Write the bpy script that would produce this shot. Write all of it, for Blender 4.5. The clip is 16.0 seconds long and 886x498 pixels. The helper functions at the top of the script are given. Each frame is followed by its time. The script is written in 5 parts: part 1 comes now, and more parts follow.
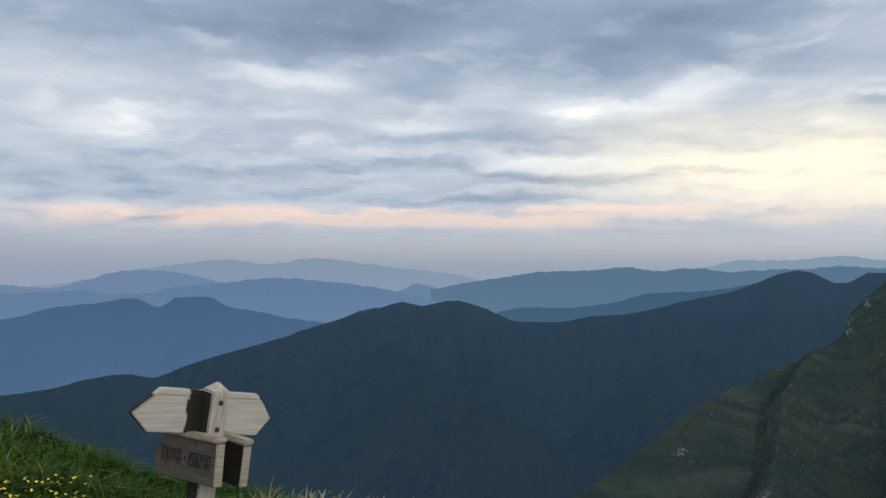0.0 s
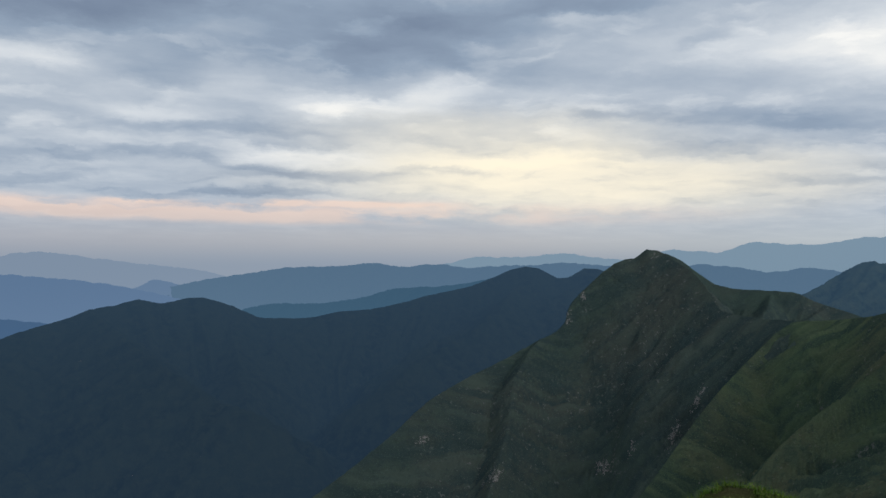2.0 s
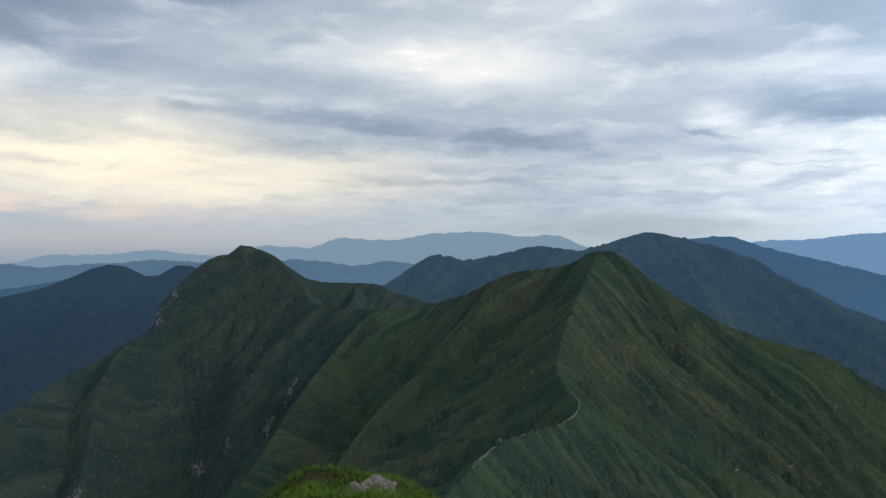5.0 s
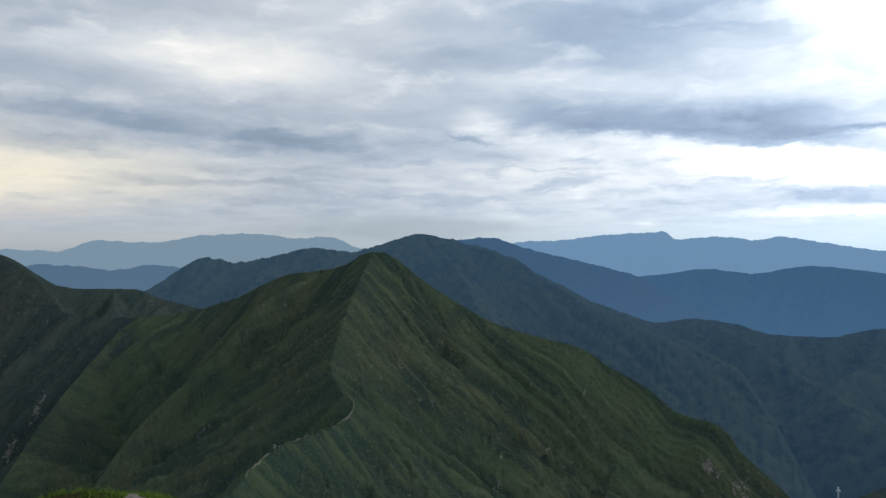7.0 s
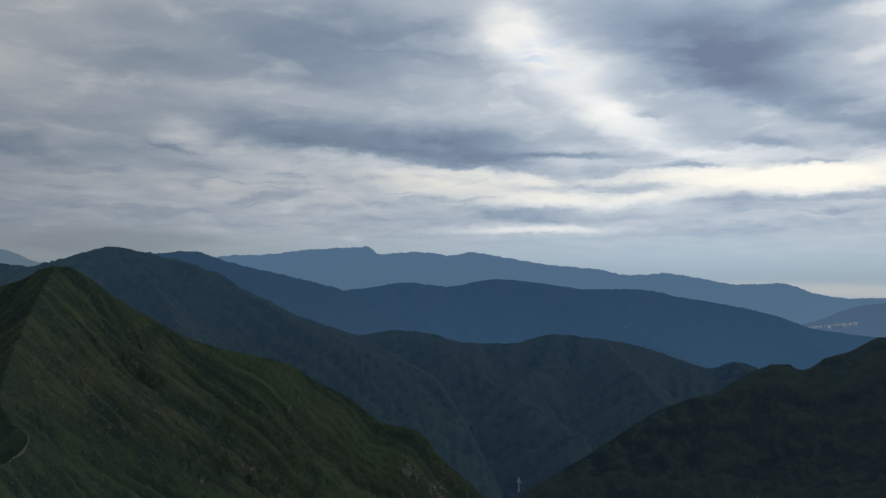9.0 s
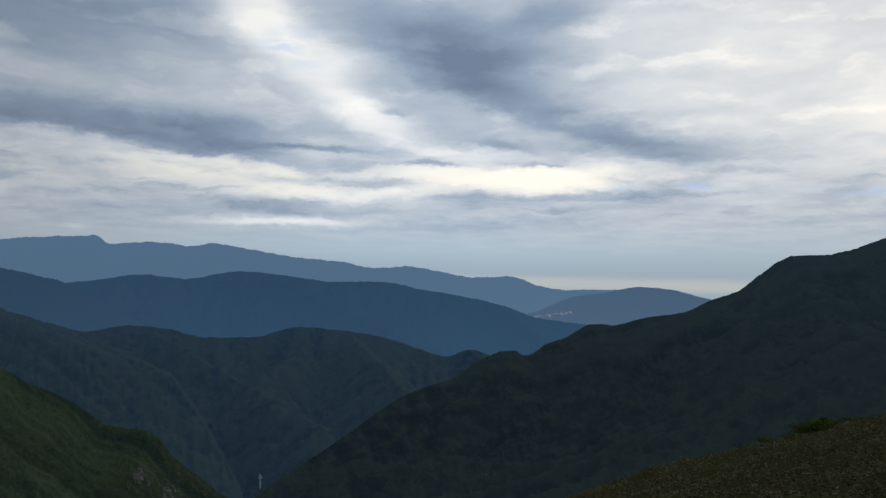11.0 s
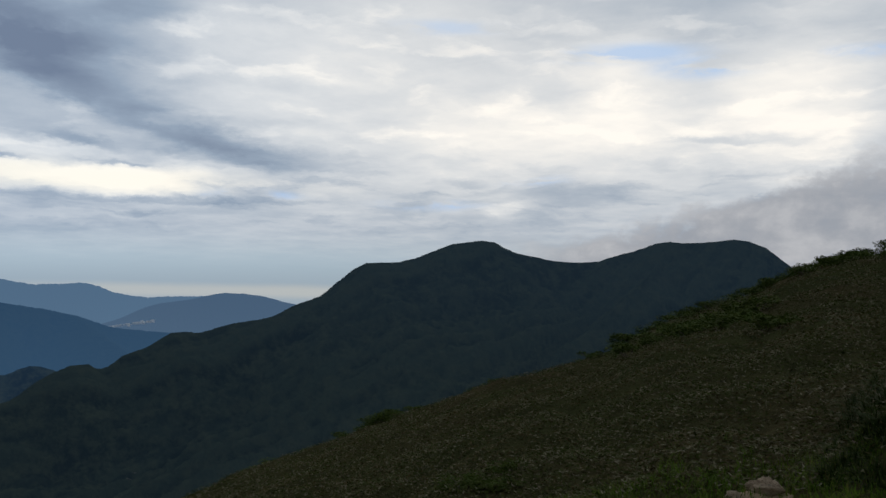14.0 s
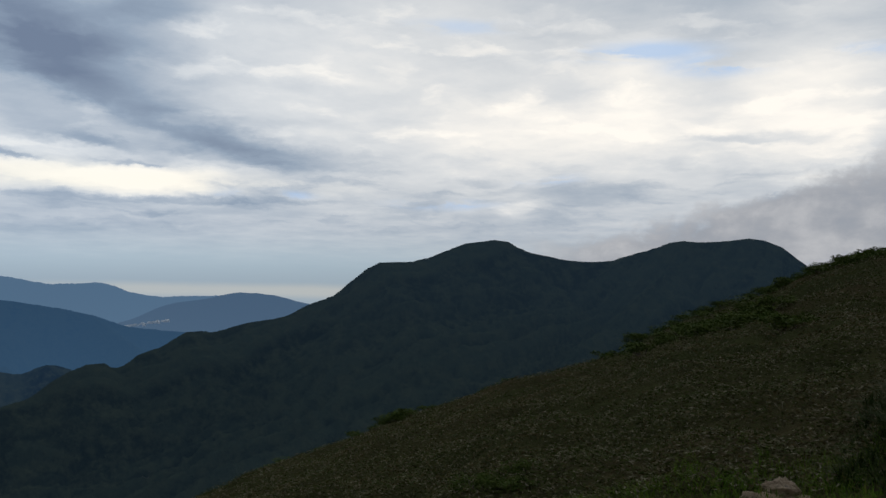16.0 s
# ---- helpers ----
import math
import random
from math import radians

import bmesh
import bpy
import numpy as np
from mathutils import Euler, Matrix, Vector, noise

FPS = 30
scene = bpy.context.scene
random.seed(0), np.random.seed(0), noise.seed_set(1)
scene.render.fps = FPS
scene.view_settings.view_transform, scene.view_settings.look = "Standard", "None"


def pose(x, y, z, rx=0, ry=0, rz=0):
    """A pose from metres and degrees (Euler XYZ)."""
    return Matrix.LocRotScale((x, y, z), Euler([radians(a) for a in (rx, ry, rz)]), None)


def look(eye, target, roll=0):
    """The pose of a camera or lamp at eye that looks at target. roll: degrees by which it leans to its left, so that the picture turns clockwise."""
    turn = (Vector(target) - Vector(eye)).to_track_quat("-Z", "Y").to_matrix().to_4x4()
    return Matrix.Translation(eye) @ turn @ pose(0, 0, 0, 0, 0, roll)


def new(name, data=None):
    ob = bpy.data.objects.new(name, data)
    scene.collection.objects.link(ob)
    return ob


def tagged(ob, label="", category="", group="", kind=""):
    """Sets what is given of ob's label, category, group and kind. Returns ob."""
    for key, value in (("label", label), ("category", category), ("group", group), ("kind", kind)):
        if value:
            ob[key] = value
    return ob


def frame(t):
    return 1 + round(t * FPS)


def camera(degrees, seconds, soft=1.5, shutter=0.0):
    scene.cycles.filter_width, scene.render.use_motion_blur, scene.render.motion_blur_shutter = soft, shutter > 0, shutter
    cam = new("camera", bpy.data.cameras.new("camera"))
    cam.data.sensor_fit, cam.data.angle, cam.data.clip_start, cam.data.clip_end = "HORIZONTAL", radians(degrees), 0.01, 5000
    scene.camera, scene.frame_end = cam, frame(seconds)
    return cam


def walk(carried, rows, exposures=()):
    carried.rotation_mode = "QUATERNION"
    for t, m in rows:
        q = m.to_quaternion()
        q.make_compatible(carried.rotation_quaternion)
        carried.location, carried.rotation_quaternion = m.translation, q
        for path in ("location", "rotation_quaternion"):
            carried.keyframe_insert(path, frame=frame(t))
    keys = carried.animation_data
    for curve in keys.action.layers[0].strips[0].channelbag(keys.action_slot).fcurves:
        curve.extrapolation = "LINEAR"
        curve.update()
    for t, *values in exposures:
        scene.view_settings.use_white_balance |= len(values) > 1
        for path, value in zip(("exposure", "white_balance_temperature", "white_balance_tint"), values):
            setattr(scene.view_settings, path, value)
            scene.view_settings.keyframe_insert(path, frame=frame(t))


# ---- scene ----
cam = camera(59.39, 16.0)

EYE = 1.6
ARM = 0.30  # the phone turns on an arm's length round the body


def held(turn, pitch, roll):
    a = radians(turn)
    return pose(ARM * math.sin(a), ARM * math.cos(a), EYE, 90 + pitch, roll, -turn)


PATH = [
    (0.0, held(0.00, -0.07, 0.09)),
    (0.5, held(5.00, 0.08, 0.11)),
    (1.0, held(9.77, -0.39, -0.24)),
    (1.5, held(13.95, -0.45, -0.62)),
    (2.0, held(18.36, -0.32, -0.54)),
    (2.5, held(22.81, -0.40, -0.22)),
    (3.0, held(26.60, -0.16, 0.15)),
    (3.5, held(31.93, 0.02, -0.05)),
    (4.0, held(36.76, -0.05, -0.13)),
    (4.5, held(42.48, -0.29, -0.26)),
    (7.0, held(64.21, -0.24, 0.01)),
    (7.5, held(69.08, -0.22, -0.18)),
    (8.0, held(74.41, -0.01, -0.28)),
    (8.5, held(79.79, 0.26, -0.16)),
    (9.0, held(85.60, 0.85, -0.19)),
    (11.5, held(108.54, 0.37, -1.03)),
    (12.0, held(113.56, 0.48, -1.07)),
    (12.5, held(119.55, 0.53, -1.17)),
    (13.0, held(123.98, 0.75, -1.46)),
    (13.5, held(129.43, 1.03, -1.48)),
    (14.0, held(133.93, 1.49, -1.31)),
    (14.5, held(136.54, 1.70, -1.14)),
    (15.0, held(138.01, 1.50, -1.24)),
    (15.5, held(138.16, 1.34, -1.36)),
    (16.0, held(132.96, 1.43, -1.26)),
]
EXPOSURES = [(0.0, 0.22), (1.0, 0.04), (4.5, 0.12), (7.0, 0.06), (7.5, -0.28), (8.0, -0.48), (9.0, -0.85), (11.5, -0.82), (14.5, -0.85), (16.0, -0.85)]
walk(cam, PATH, EXPOSURES)

# ---- sky, sun ----
world = bpy.data.worlds.new("cloudy_sky")
scene.world = world
world.use_nodes = True
wt = world.node_tree
wt.nodes.clear()


class Net:
    """Short hand for building node sums."""

    def __init__(self, tree):
        self.tree = tree

    def node(self, kind, **sets):
        n = self.tree.nodes.new(kind)
        for key, value in sets.items():
            setattr(n, key, value)
        return n

    def put(self, socket, value):
        if isinstance(value, bpy.types.NodeSocket):
            self.tree.links.new(value, socket)
        else:
            socket.default_value = value

    def math(self, op, a, b=0.0, c=0.0, clamp=False):
        n = self.node("ShaderNodeMath", operation=op, use_clamp=clamp)
        for socket, value in zip(n.inputs, (a, b, c)):
            self.put(socket, value)
        return n.outputs[0]

    def add(self, a, b):
        return self.math("ADD", a, b)

    def mul(self, a, b):
        return self.math("MULTIPLY", a, b)

    def step(self, x, lo, hi, a=0.0, b=1.0):
        n = self.node("ShaderNodeMapRange", interpolation_type="SMOOTHSTEP")
        for socket, value in zip(n.inputs, (x, lo, hi, a, b)):
            self.put(socket, value)
        return n.outputs[0]

    def mix(self, f, a, b):
        n = self.node("ShaderNodeMix", data_type="RGBA")
        self.put(n.inputs[0], f)
        for socket, value in ((n.inputs[6], a), (n.inputs[7], b)):
            self.put(socket, (*value, 1) if isinstance(value, tuple) else value)
        return n.outputs[2]

    def noise(self, vec, scale, detail=5.0, rough=0.55, warp=0.0):
        n = self.node("ShaderNodeTexNoise", noise_dimensions="3D")
        for key, value in (("Vector", vec), ("Scale", scale), ("Detail", detail), ("Roughness", rough), ("Distortion", warp)):
            self.put(n.inputs[key], value)
        return n.outputs[0]

    def vec(self, x, y, z=0.0):
        n = self.node("ShaderNodeCombineXYZ")
        for socket, value in zip(n.inputs, (x, y, z)):
            self.put(socket, value)
        return n.outputs[0]

    def ramp(self, f, stops):
        n = self.node("ShaderNodeValToRGB")
        ramp = n.color_ramp
        while len(ramp.elements) < len(stops):
            ramp.elements.new(0.5)
        for e, (p, c) in zip(ramp.elements, stops):
            e.position, e.color = p, (*c, 1)
        self.put(n.inputs[0], f)
        return n.outputs[0]


w = Net(wt)
coord = w.node("ShaderNodeTexCoord")
split = w.node("ShaderNodeSeparateXYZ")
wt.links.new(coord.outputs["Generated"], split.inputs[0])
sx, sy, sz = split.outputs
bearing = w.mul(w.math("ARCTAN2", sx, sy), 57.2958)
height = w.mul(w.math("ARCSINE", sz), 57.2958)
# the cloud deck, seen from below: a plane that foreshortens to the horizon
deck = w.math("MAXIMUM", w.add(sz, 0.10), 0.03)
px, py = w.math("DIVIDE", sx, deck), w.math("DIVIDE", sy, deck)
flat = w.vec(px, py)
wob_a = w.mul(w.add(w.noise(flat, 1.4, 7, 0.62), -0.5), 6.0)
wob_h = w.mul(w.add(w.noise(w.vec(w.mul(bearing, 0.16), w.mul(height, 0.38), 3.0), 1.0, 8, 0.64), -0.5), 2.6)
ba, bh = w.add(bearing, wob_a), w.add(height, wob_h)


bank_tree = bpy.data.node_groups.new("cloud_bank", "ShaderNodeTree")
for key in ("bearing", "height", "a", "h", "wide", "tall", "lean", "under", "weight", "sum"):
    bank_tree.interface.new_socket(key, in_out="INPUT", socket_type="NodeSocketFloat")
bank_tree.interface.new_socket("sum", in_out="OUTPUT", socket_type="NodeSocketFloat")
g = Net(bank_tree)
gi, go = g.node("NodeGroupInput").outputs, g.node("NodeGroupOutput").inputs
g_off = g.math("SUBTRACT", gi["bearing"], gi["a"])
g_x = g.math("DIVIDE", g_off, gi["wide"])
g_y = g.math("DIVIDE", g.math("SUBTRACT", g.math("SUBTRACT", gi["height"], gi["h"]), g.mul(g_off, gi["lean"])), gi["tall"])
g_y = g.math("MAXIMUM", g_y, g.mul(g_y, g.mul(gi["under"], -1.0)))
g_r = g.math("POWER", g.add(g.mul(g_x, g_x), g.mul(g_y, g_y)), 1.5)
g.put(go[0], g.math("MULTIPLY_ADD", g.math("POWER", 2.718, g.mul(g_r, -0.8)), gi["weight"], gi["sum"]))


def total(items):
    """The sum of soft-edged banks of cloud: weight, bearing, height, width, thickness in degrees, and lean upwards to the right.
    Dark banks have a flatter, crisper underside."""
    out = 0.0
    for weight, a, h, wide, tall, *lean in items:
        n = w.node("ShaderNodeGroup", node_tree=bank_tree)
        for socket, value in zip(n.inputs, (ba, bh, a, h, wide, tall, lean[0] if lean else 0.0, 1.7 if weight < 0 else 1.0, weight, out)):
            w.put(socket, value)
        out = n.outputs[0]
    return out


rolls = w.noise(w.vec(w.mul(ba, 0.07), w.mul(bh, 0.22), 1.7), 1.0, 4, 0.5)
streaks = w.noise(w.vec(w.mul(bearing, 0.13), w.mul(bh, 0.75), 4.7), 1.0, 5, 0.5)
tufts = w.noise(flat, 2.4, 9, 0.60, 0.1)
cover = w.add(w.add(w.mul(rolls, 0.26), w.add(w.mul(streaks, 0.16), w.mul(tufts, 0.28))), 0.14)
# flat-bottomed scraps low down, and sunlit rims higher up
scraps = w.noise(w.vec(w.mul(bearing, 0.21), w.mul(bh, 1.05), 11.0), 1.0, 6, 0.5, 0.0)
rims = w.noise(w.vec(w.mul(ba, 0.16), w.mul(bh, 0.55), 15.0), 1.0, 6, 0.52, 0.1)
cover = w.add(cover, w.mul(w.mul(w.step(scraps, 0.47, 0.68), w.mul(w.step(height, 1.5, 3.0), w.step(height, 10.0, 6.0))), -0.11))
cover = w.add(cover, w.mul(w.mul(w.step(rims, 0.50, 0.72), w.step(height, 4.0, 8.0)), 0.13))
WEST = [
    (0.25, -11.6, 12.2, 4.8, 0.83, -0.04), (0.12, -27.4, 9.9, 1.1, 0.69, 0.09), (0.14, -23.4, 8.6, 2.3, 1.38, 0.06), (0.22, 10.6, 9.8, 3.8, 0.83, -0.03),
    (0.22, 17.6, 10.7, 3.4, 1.10, 0.24), (0.12, -2.7, 8.9, 2.9, 0.46, 0.01), (0.12, -1.8, 6.9, 5.4, 0.37, 0.00), (0.2, 8.9, 6.3, 6.1, 0.73, -0.02), (0.1, 2.4, 15.2, 3.1, 0.92, -0.01),
    (0.1, -17.1, 14.6, 1.7, 0.55, -0.12), (0.12, 27.5, 8.2, 2.0, 0.69, -0.08), (0.05, -26.4, 12.1, 8.3, 5.50, 0.10),
]
WEST_DARK = [
    (-0.15, -7.6, 15.7, 10.5, 2.29, 0.03), (-0.12, -1.0, 11.5, 2.5, 1.15, 0.00), (-0.15, 2.8, 8.0, 8.3, 0.55, -0.01), (-0.12, -11.7, 5.5, 7.2, 0.55, 0.02),
    (-0.14, -1.0, 6.2, 4.2, 0.64, 0.00), (-0.2, 9.3, 4.8, 6.1, 0.60, -0.02), (-0.18, 6.9, 3.5, 5.3, 0.37, -0.01), (-0.2, -17.9, 2.3, 4.0, 0.28, 0.01),
    (-0.15, -5.6, 2.1, 6.2, 0.23, 0.00), (-0.06, -24.7, 4.2, 8.6, 1.38, 0.03), (-0.25, -2, 15.5, 30, 5.0, 0), (-0.12, 18.7, 15.7, 6.7, 1.38, -0.09), (-0.12, 28.8, 9.2, 1.6, 0.55, -0.09),
    (-0.08, 13.0, 13.1, 9.8, 1.15, -0.05), (-0.12, 19.5, 5.4, 3.0, 0.37, -0.03),
]
NORTH = [
    (0.3, 47.8, 13.1, 7.7, 1.93, -0.06), (0.12, 36.0, 13.9, 5.0, 1.38, -0.01), (0.15, 30.2, 9.7, 1.7, 0.28, 0.01), (0.15, 26.5, 8.3, 1.0, 0.28, 0.02),
    (0.15, 22.8, 6.2, 6.0, 0.55, 0.02), (0.12, 48.2, 4.9, 2.3, 0.23, -0.02), (0.1, 57.0, 14.2, 5.2, 2.75, -0.10), (-0.2, 41.0, 8.6, 12.1, 0.92, -0.08),
    (-0.1, 36.9, 7.0, 6.2, 0.64, -0.01), (-0.18, 29.4, 17.0, 7.4, 1.15, 0.02), (-0.12, 20.4, 13.4, 8.7, 1.83, -0.19), (-0.12, 46.6, 4.5, 5.1, 0.46, -0.02),
    (-0.12, 56.0, 7.5, 7.0, 1.15, -0.05),
]
EAST = [
    (0.2, 67.0, 9.1, 2.1, 0.83, -0.01), (0.10, 79.1, 6.8, 11.5, 0.64, -0.06), (0.14, 89.7, 15.2, 2.9, 1.47, -0.22), (0.04, 78.3, 5.4, 13.5, 1.83, -0.02),
    (0.1, 73.5, 3.7, 1.6, 0.37, -0.01), (0.15, 78.3, 1.5, 1.0, 0.23, -0.01), (0.12, 90.1, 2.1, 4.4, 0.23, -0.02), (0.15, 92.4, 6.0, 1.6, 0.46, -0.06),
    (-0.3, 77.1, 8.9, 10.2, 1.47, -0.03), (-0.14, 69.0, 13.3, 12.2, 1.4, -0.02), (-0.24, 78.3, 15.6, 9, 2.6, -0.07), (-0.2, 66.5, 7.9, 1.7, 0.37, -0.30),
    (-0.2, 86.6, 8.4, 5.3, 1.15, -0.06), (-0.10, 91.7, 3.1, 3.9, 0.64, -0.03), (-0.12, 36.1, 14.2, 1.9, 0.46, 0.13),
]
EAST_GAP = [
    (0.28, 90.6, 16.8, 2.8, 1.83, -0.23), (0.30, 94.6, 13.5, 3.7, 2.29, -0.44), (0.24, 99.2, 9.6, 4.9, 1.28, -0.36), (0.26, 106.7, 5.7, 6.7, 0.92, -0.04),
    (0.12, 95.8, 4.4, 11.6, 0.46, -0.02), (0.10, 91.4, 2.3, 8.0, 0.40, -0.00), (0.10, 85.7, 5.8, 4.5, 0.92, -0.01), (-0.25, 85.7, 7.3, 7.4, 0.64, -0.11),
    (-0.12, 93.0, 7.6, 6.0, 0.28, -0.03), (-0.15, 102.6, 6.5, 2.9, 0.23, -0.04), (-0.1, 100.4, 10.3, 1.1, 0.23, -0.06), (-0.02, 93.8, 2.9, 4.7, 0.46, -0.01),
    (-0.2, 108.4, 8.0, 2.6, 0.46, -0.18), (-0.1, 106.7, 4.0, 5.1, 0.46, -0.03),
]
SOUTH = [
    (0.3, 112.6, 5.8, 5.3, 0.92, 0.03), (0.12, 94.7, 4.2, 6.9, 0.55, 0.06), (0.2, 93.0, 2.2, 4.3, 0.28, 0.04), (0.18, 132.3, 12.3, 16, 7.0, -0.02), (0.2, 138.2, 4.3, 1.5, 0.46, -0.00),
    (0.2, 106.1, 7.3, 4.0, 0.46, -0.05), (0.15, 146.9, 13.4, 3.6, 2.75, -0.09), (0.16, 145.3, 8.6, 14, 2.6, -0.05),
]
SOUTH_DARK = [
    (-0.42, 104.8, 14.9, 7.8, 2.75, -0.16), (-0.34, 111.7, 10.2, 7.8, 1.60, -0.30), (-0.2, 120.1, 7.6, 6.2, 1.15, -0.08), (-0.25, 111.6, 16.9, 3.3, 1.38, 0.06),
    (-0.22, 93.9, 7.5, 5.1, 0.37, 0.02), (-0.2, 103.0, 6.6, 1.9, 0.23, -0.05), (-0.2, 111.0, 6.6, 1.6, 0.20, 0.04), (-0.08, 100.1, 10.4, 1.1, 0.28, -0.02),
    (-0.02, 94.7, 3.1, 4.5, 0.46, 0.05), (-0.15, 112.7, 3.3, 1.2, 0.32, 0.03), (-0.15, 113.9, 4.4, 10.2, 0.32, 0.03), (-0.1, 103.9, 2.0, 7.7, 0.46, 0.03),
    (-0.18, 144.3, 5.4, 4.1, 1.01, -0.02),
]
SOUTH_END = [
    (0.32, 158.7, 11.5, 5.1, 4.2, -0.07), (0.1, 147.7, 10.5, 9.7, 1.83, -0.02), (-0.2, 104.8, 13.0, 3.9, 2.75, -0.18), (-0.15, 155.2, 9.1, 5.4, 0.46, -0.04),
]
BLUE = [(1, 120.1, 5.0, 2.9, 0.32), (1, 132.8, 4.7, 3.1, 0.36), (0.9, 139.7, 6.6, 2.3, 0.45), (1.0, 146.8, 15.5, 4.6, 0.59), (1.0, 152.1, 14.3, 3.1, 0.64), (0.9, 161.3, 14.5, 2.3, 0.41), (0.5, 134.5, 17.4, 3.8, 0.45), (0.7, 93.4, 14.5, 2.5, 1.14)]
cover = w.add(cover, total(WEST + WEST_DARK + NORTH + EAST + EAST_GAP + SOUTH + SOUTH_DARK + SOUTH_END))
cloud = w.ramp(cover, [(0.0, (0.155, 0.205, 0.30)), (0.28, (0.275, 0.35, 0.455)), (0.46, (0.415, 0.48, 0.565)), (0.66, (0.625, 0.67, 0.72)), (0.88, (0.90, 0.90, 0.88))])
# evening glow low in the west
glow = total([(0.85, 28, 4.6, 17, 2.2), (0.45, 22, 7.6, 12, 2.0)])
cloud = w.mix(w.math("MINIMUM", w.mul(glow, w.step(cover, 0.15, 0.6, 0.55, 1.0)), 0.94), cloud, (1.03, 0.93, 0.72))
bh = w.add(height, w.mul(wob_h, 0.22))
pink = total([(0.9, -16, 2.3, 20, 0.75), (0.9, 6, 2.9, 10, 0.22), (0.6, 8, 1.8, 12, 0.4), (0.6, 20, 2.3, 14, 0.7)])
cloud = w.mix(w.math("MINIMUM", w.mul(pink, w.step(streaks, 0.30, 0.62)), 0.72), cloud, (0.90, 0.68, 0.56))
yellow = total([(0.6, 84, 5.2, 16, 1.4), (0.55, 108, 5.6, 16, 1.0)])
cloud = w.mix(w.math("MINIMUM", w.mul(yellow, w.step(cover, 0.4, 0.8)), 0.6), cloud, (0.94, 0.90, 0.78))
blue = total(BLUE)
cloud = w.mix(w.math("MINIMUM", w.mul(blue, w.step(streaks, 0.40, 0.60)), 0.8), cloud, (0.40, 0.56, 0.82))
# towards the hidden sun the deck is thinner and brighter
gain = w.step(bearing, 48.0, 108.0, 1.0, 1.95)
# haze along the horizon
haze = w.ramp(w.math("MULTIPLY_ADD", bearing, 1 / 210, 40 / 210), [(0.0, (0.30, 0.325, 0.40)), (0.3, (0.47, 0.47, 0.48)), (0.45, (0.44, 0.50, 0.53)), (0.62, (0.39, 0.49, 0.57)), (0.80, (0.33, 0.435, 0.525)), (1.0, (0.52, 0.54, 0.58))])
low = w.step(w.add(height, w.mul(wob_h, 0.35)), -0.5, 3.2, 0.94, 0.0)
sky = w.mix(low, cloud, haze)
low_air = w.mix(w.step(bearing, 60, 100), (0.24, 0.30, 0.385), (0.28, 0.355, 0.43))
sky = w.mix(w.step(height, -1.8, 0.8, 0.85, 0.0), sky, low_air)
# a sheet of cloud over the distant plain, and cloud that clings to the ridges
plain = w.math("MULTIPLY", w.step(w.math("ABSOLUTE", w.add(height, w.add(1.9, w.mul(wob_h, 0.12)))), 0.1, 0.75, 1.0, 0.0), w.step(bearing, 98, 112))
sky = w.mix(w.mul(plain, 0.8), sky, (0.44, 0.47, 0.475))
puff = w.add(w.noise(w.vec(w.mul(bearing, 0.22), w.mul(height, 0.3), 9.0), 1.0, 7, 0.6, 0.12), -0.5)
cap_top = w.add(w.step(bearing, 139, 166, 1.6, 7.6), w.mul(puff, 7.0))
cap = w.mul(w.step(w.add(cap_top, w.mul(height, -1.0)), -0.7, 1.0), w.step(bearing, 136, 145))
cap = w.mul(cap, w.step(puff, -0.35, 0.05, 0.6, 1.0))
sky = w.mix(w.mul(cap, 0.9), sky, w.mix(w.step(puff, -0.15, 0.25), (0.25, 0.28, 0.335), (0.44, 0.465, 0.51)))
cap = w.math("MINIMUM", w.mul(total([(1.2, 61.5, 1.2, 7.5, 0.85)]), w.step(puff, -0.22, 0.1, 0.45, 1.0)), 0.8)
sky = w.mix(cap, sky, (0.34, 0.395, 0.45))
sky = w.mix(w.step(height, -8.0, -3.0, 1.0, 0.0), sky, (0.10, 0.14, 0.19))
# the cloud is whiter on the side of the hidden sun
warm = w.node("ShaderNodeMix", data_type="RGBA", blend_type="MULTIPLY")
warm.inputs[0].default_value = 1.0
wt.links.new(sky, warm.inputs[6])
wt.links.new(w.mix(w.step(bearing, 95.0, 140.0), (1.0, 1.0, 1.0), (1.05, 1.0, 0.945)), warm.inputs[7])
sky = warm.outputs[2]
back = w.node("ShaderNodeBackground")
wt.links.new(sky, back.inputs[0])
w.put(back.inputs[1], gain)
wt.links.new(back.outputs[0], w.node("ShaderNodeOutputWorld").inputs[0])

# the sun behind thick cloud, over the shoulder of the opening view
sun = new("sun", bpy.data.lights.new("sun", "SUN"))
sun.data.energy, sun.data.angle, sun.data.color = 0.5, radians(14), (1.0, 0.95, 0.88)
sun.matrix_world = look((0.36, -0.93, 0.55), (0, 0, 0))

# ---- materials ----
def material(name):
    m = bpy.data.materials.new(name)
    m.use_nodes = True
    m.node_tree.nodes.clear()
    n = Net(m.node_tree)
    out = n.node("ShaderNodeOutputMaterial")
    bsdf = n.node("ShaderNodeBsdfPrincipled")
    m.node_tree.links.new(bsdf.outputs[0], out.inputs[0])
    return m, n, bsdf, out


def place(n):
    return n.node("ShaderNodeTexCoord").outputs["Object"]


def bump(n, bsdf, value, strength, distance):
    b = n.node("ShaderNodeBump")
    n.put(b.inputs["Height"], value)
    b.inputs["Strength"].default_value, b.inputs["Distance"].default_value = strength, distance
    n.put(bsdf.inputs["Normal"], b.outputs[0])


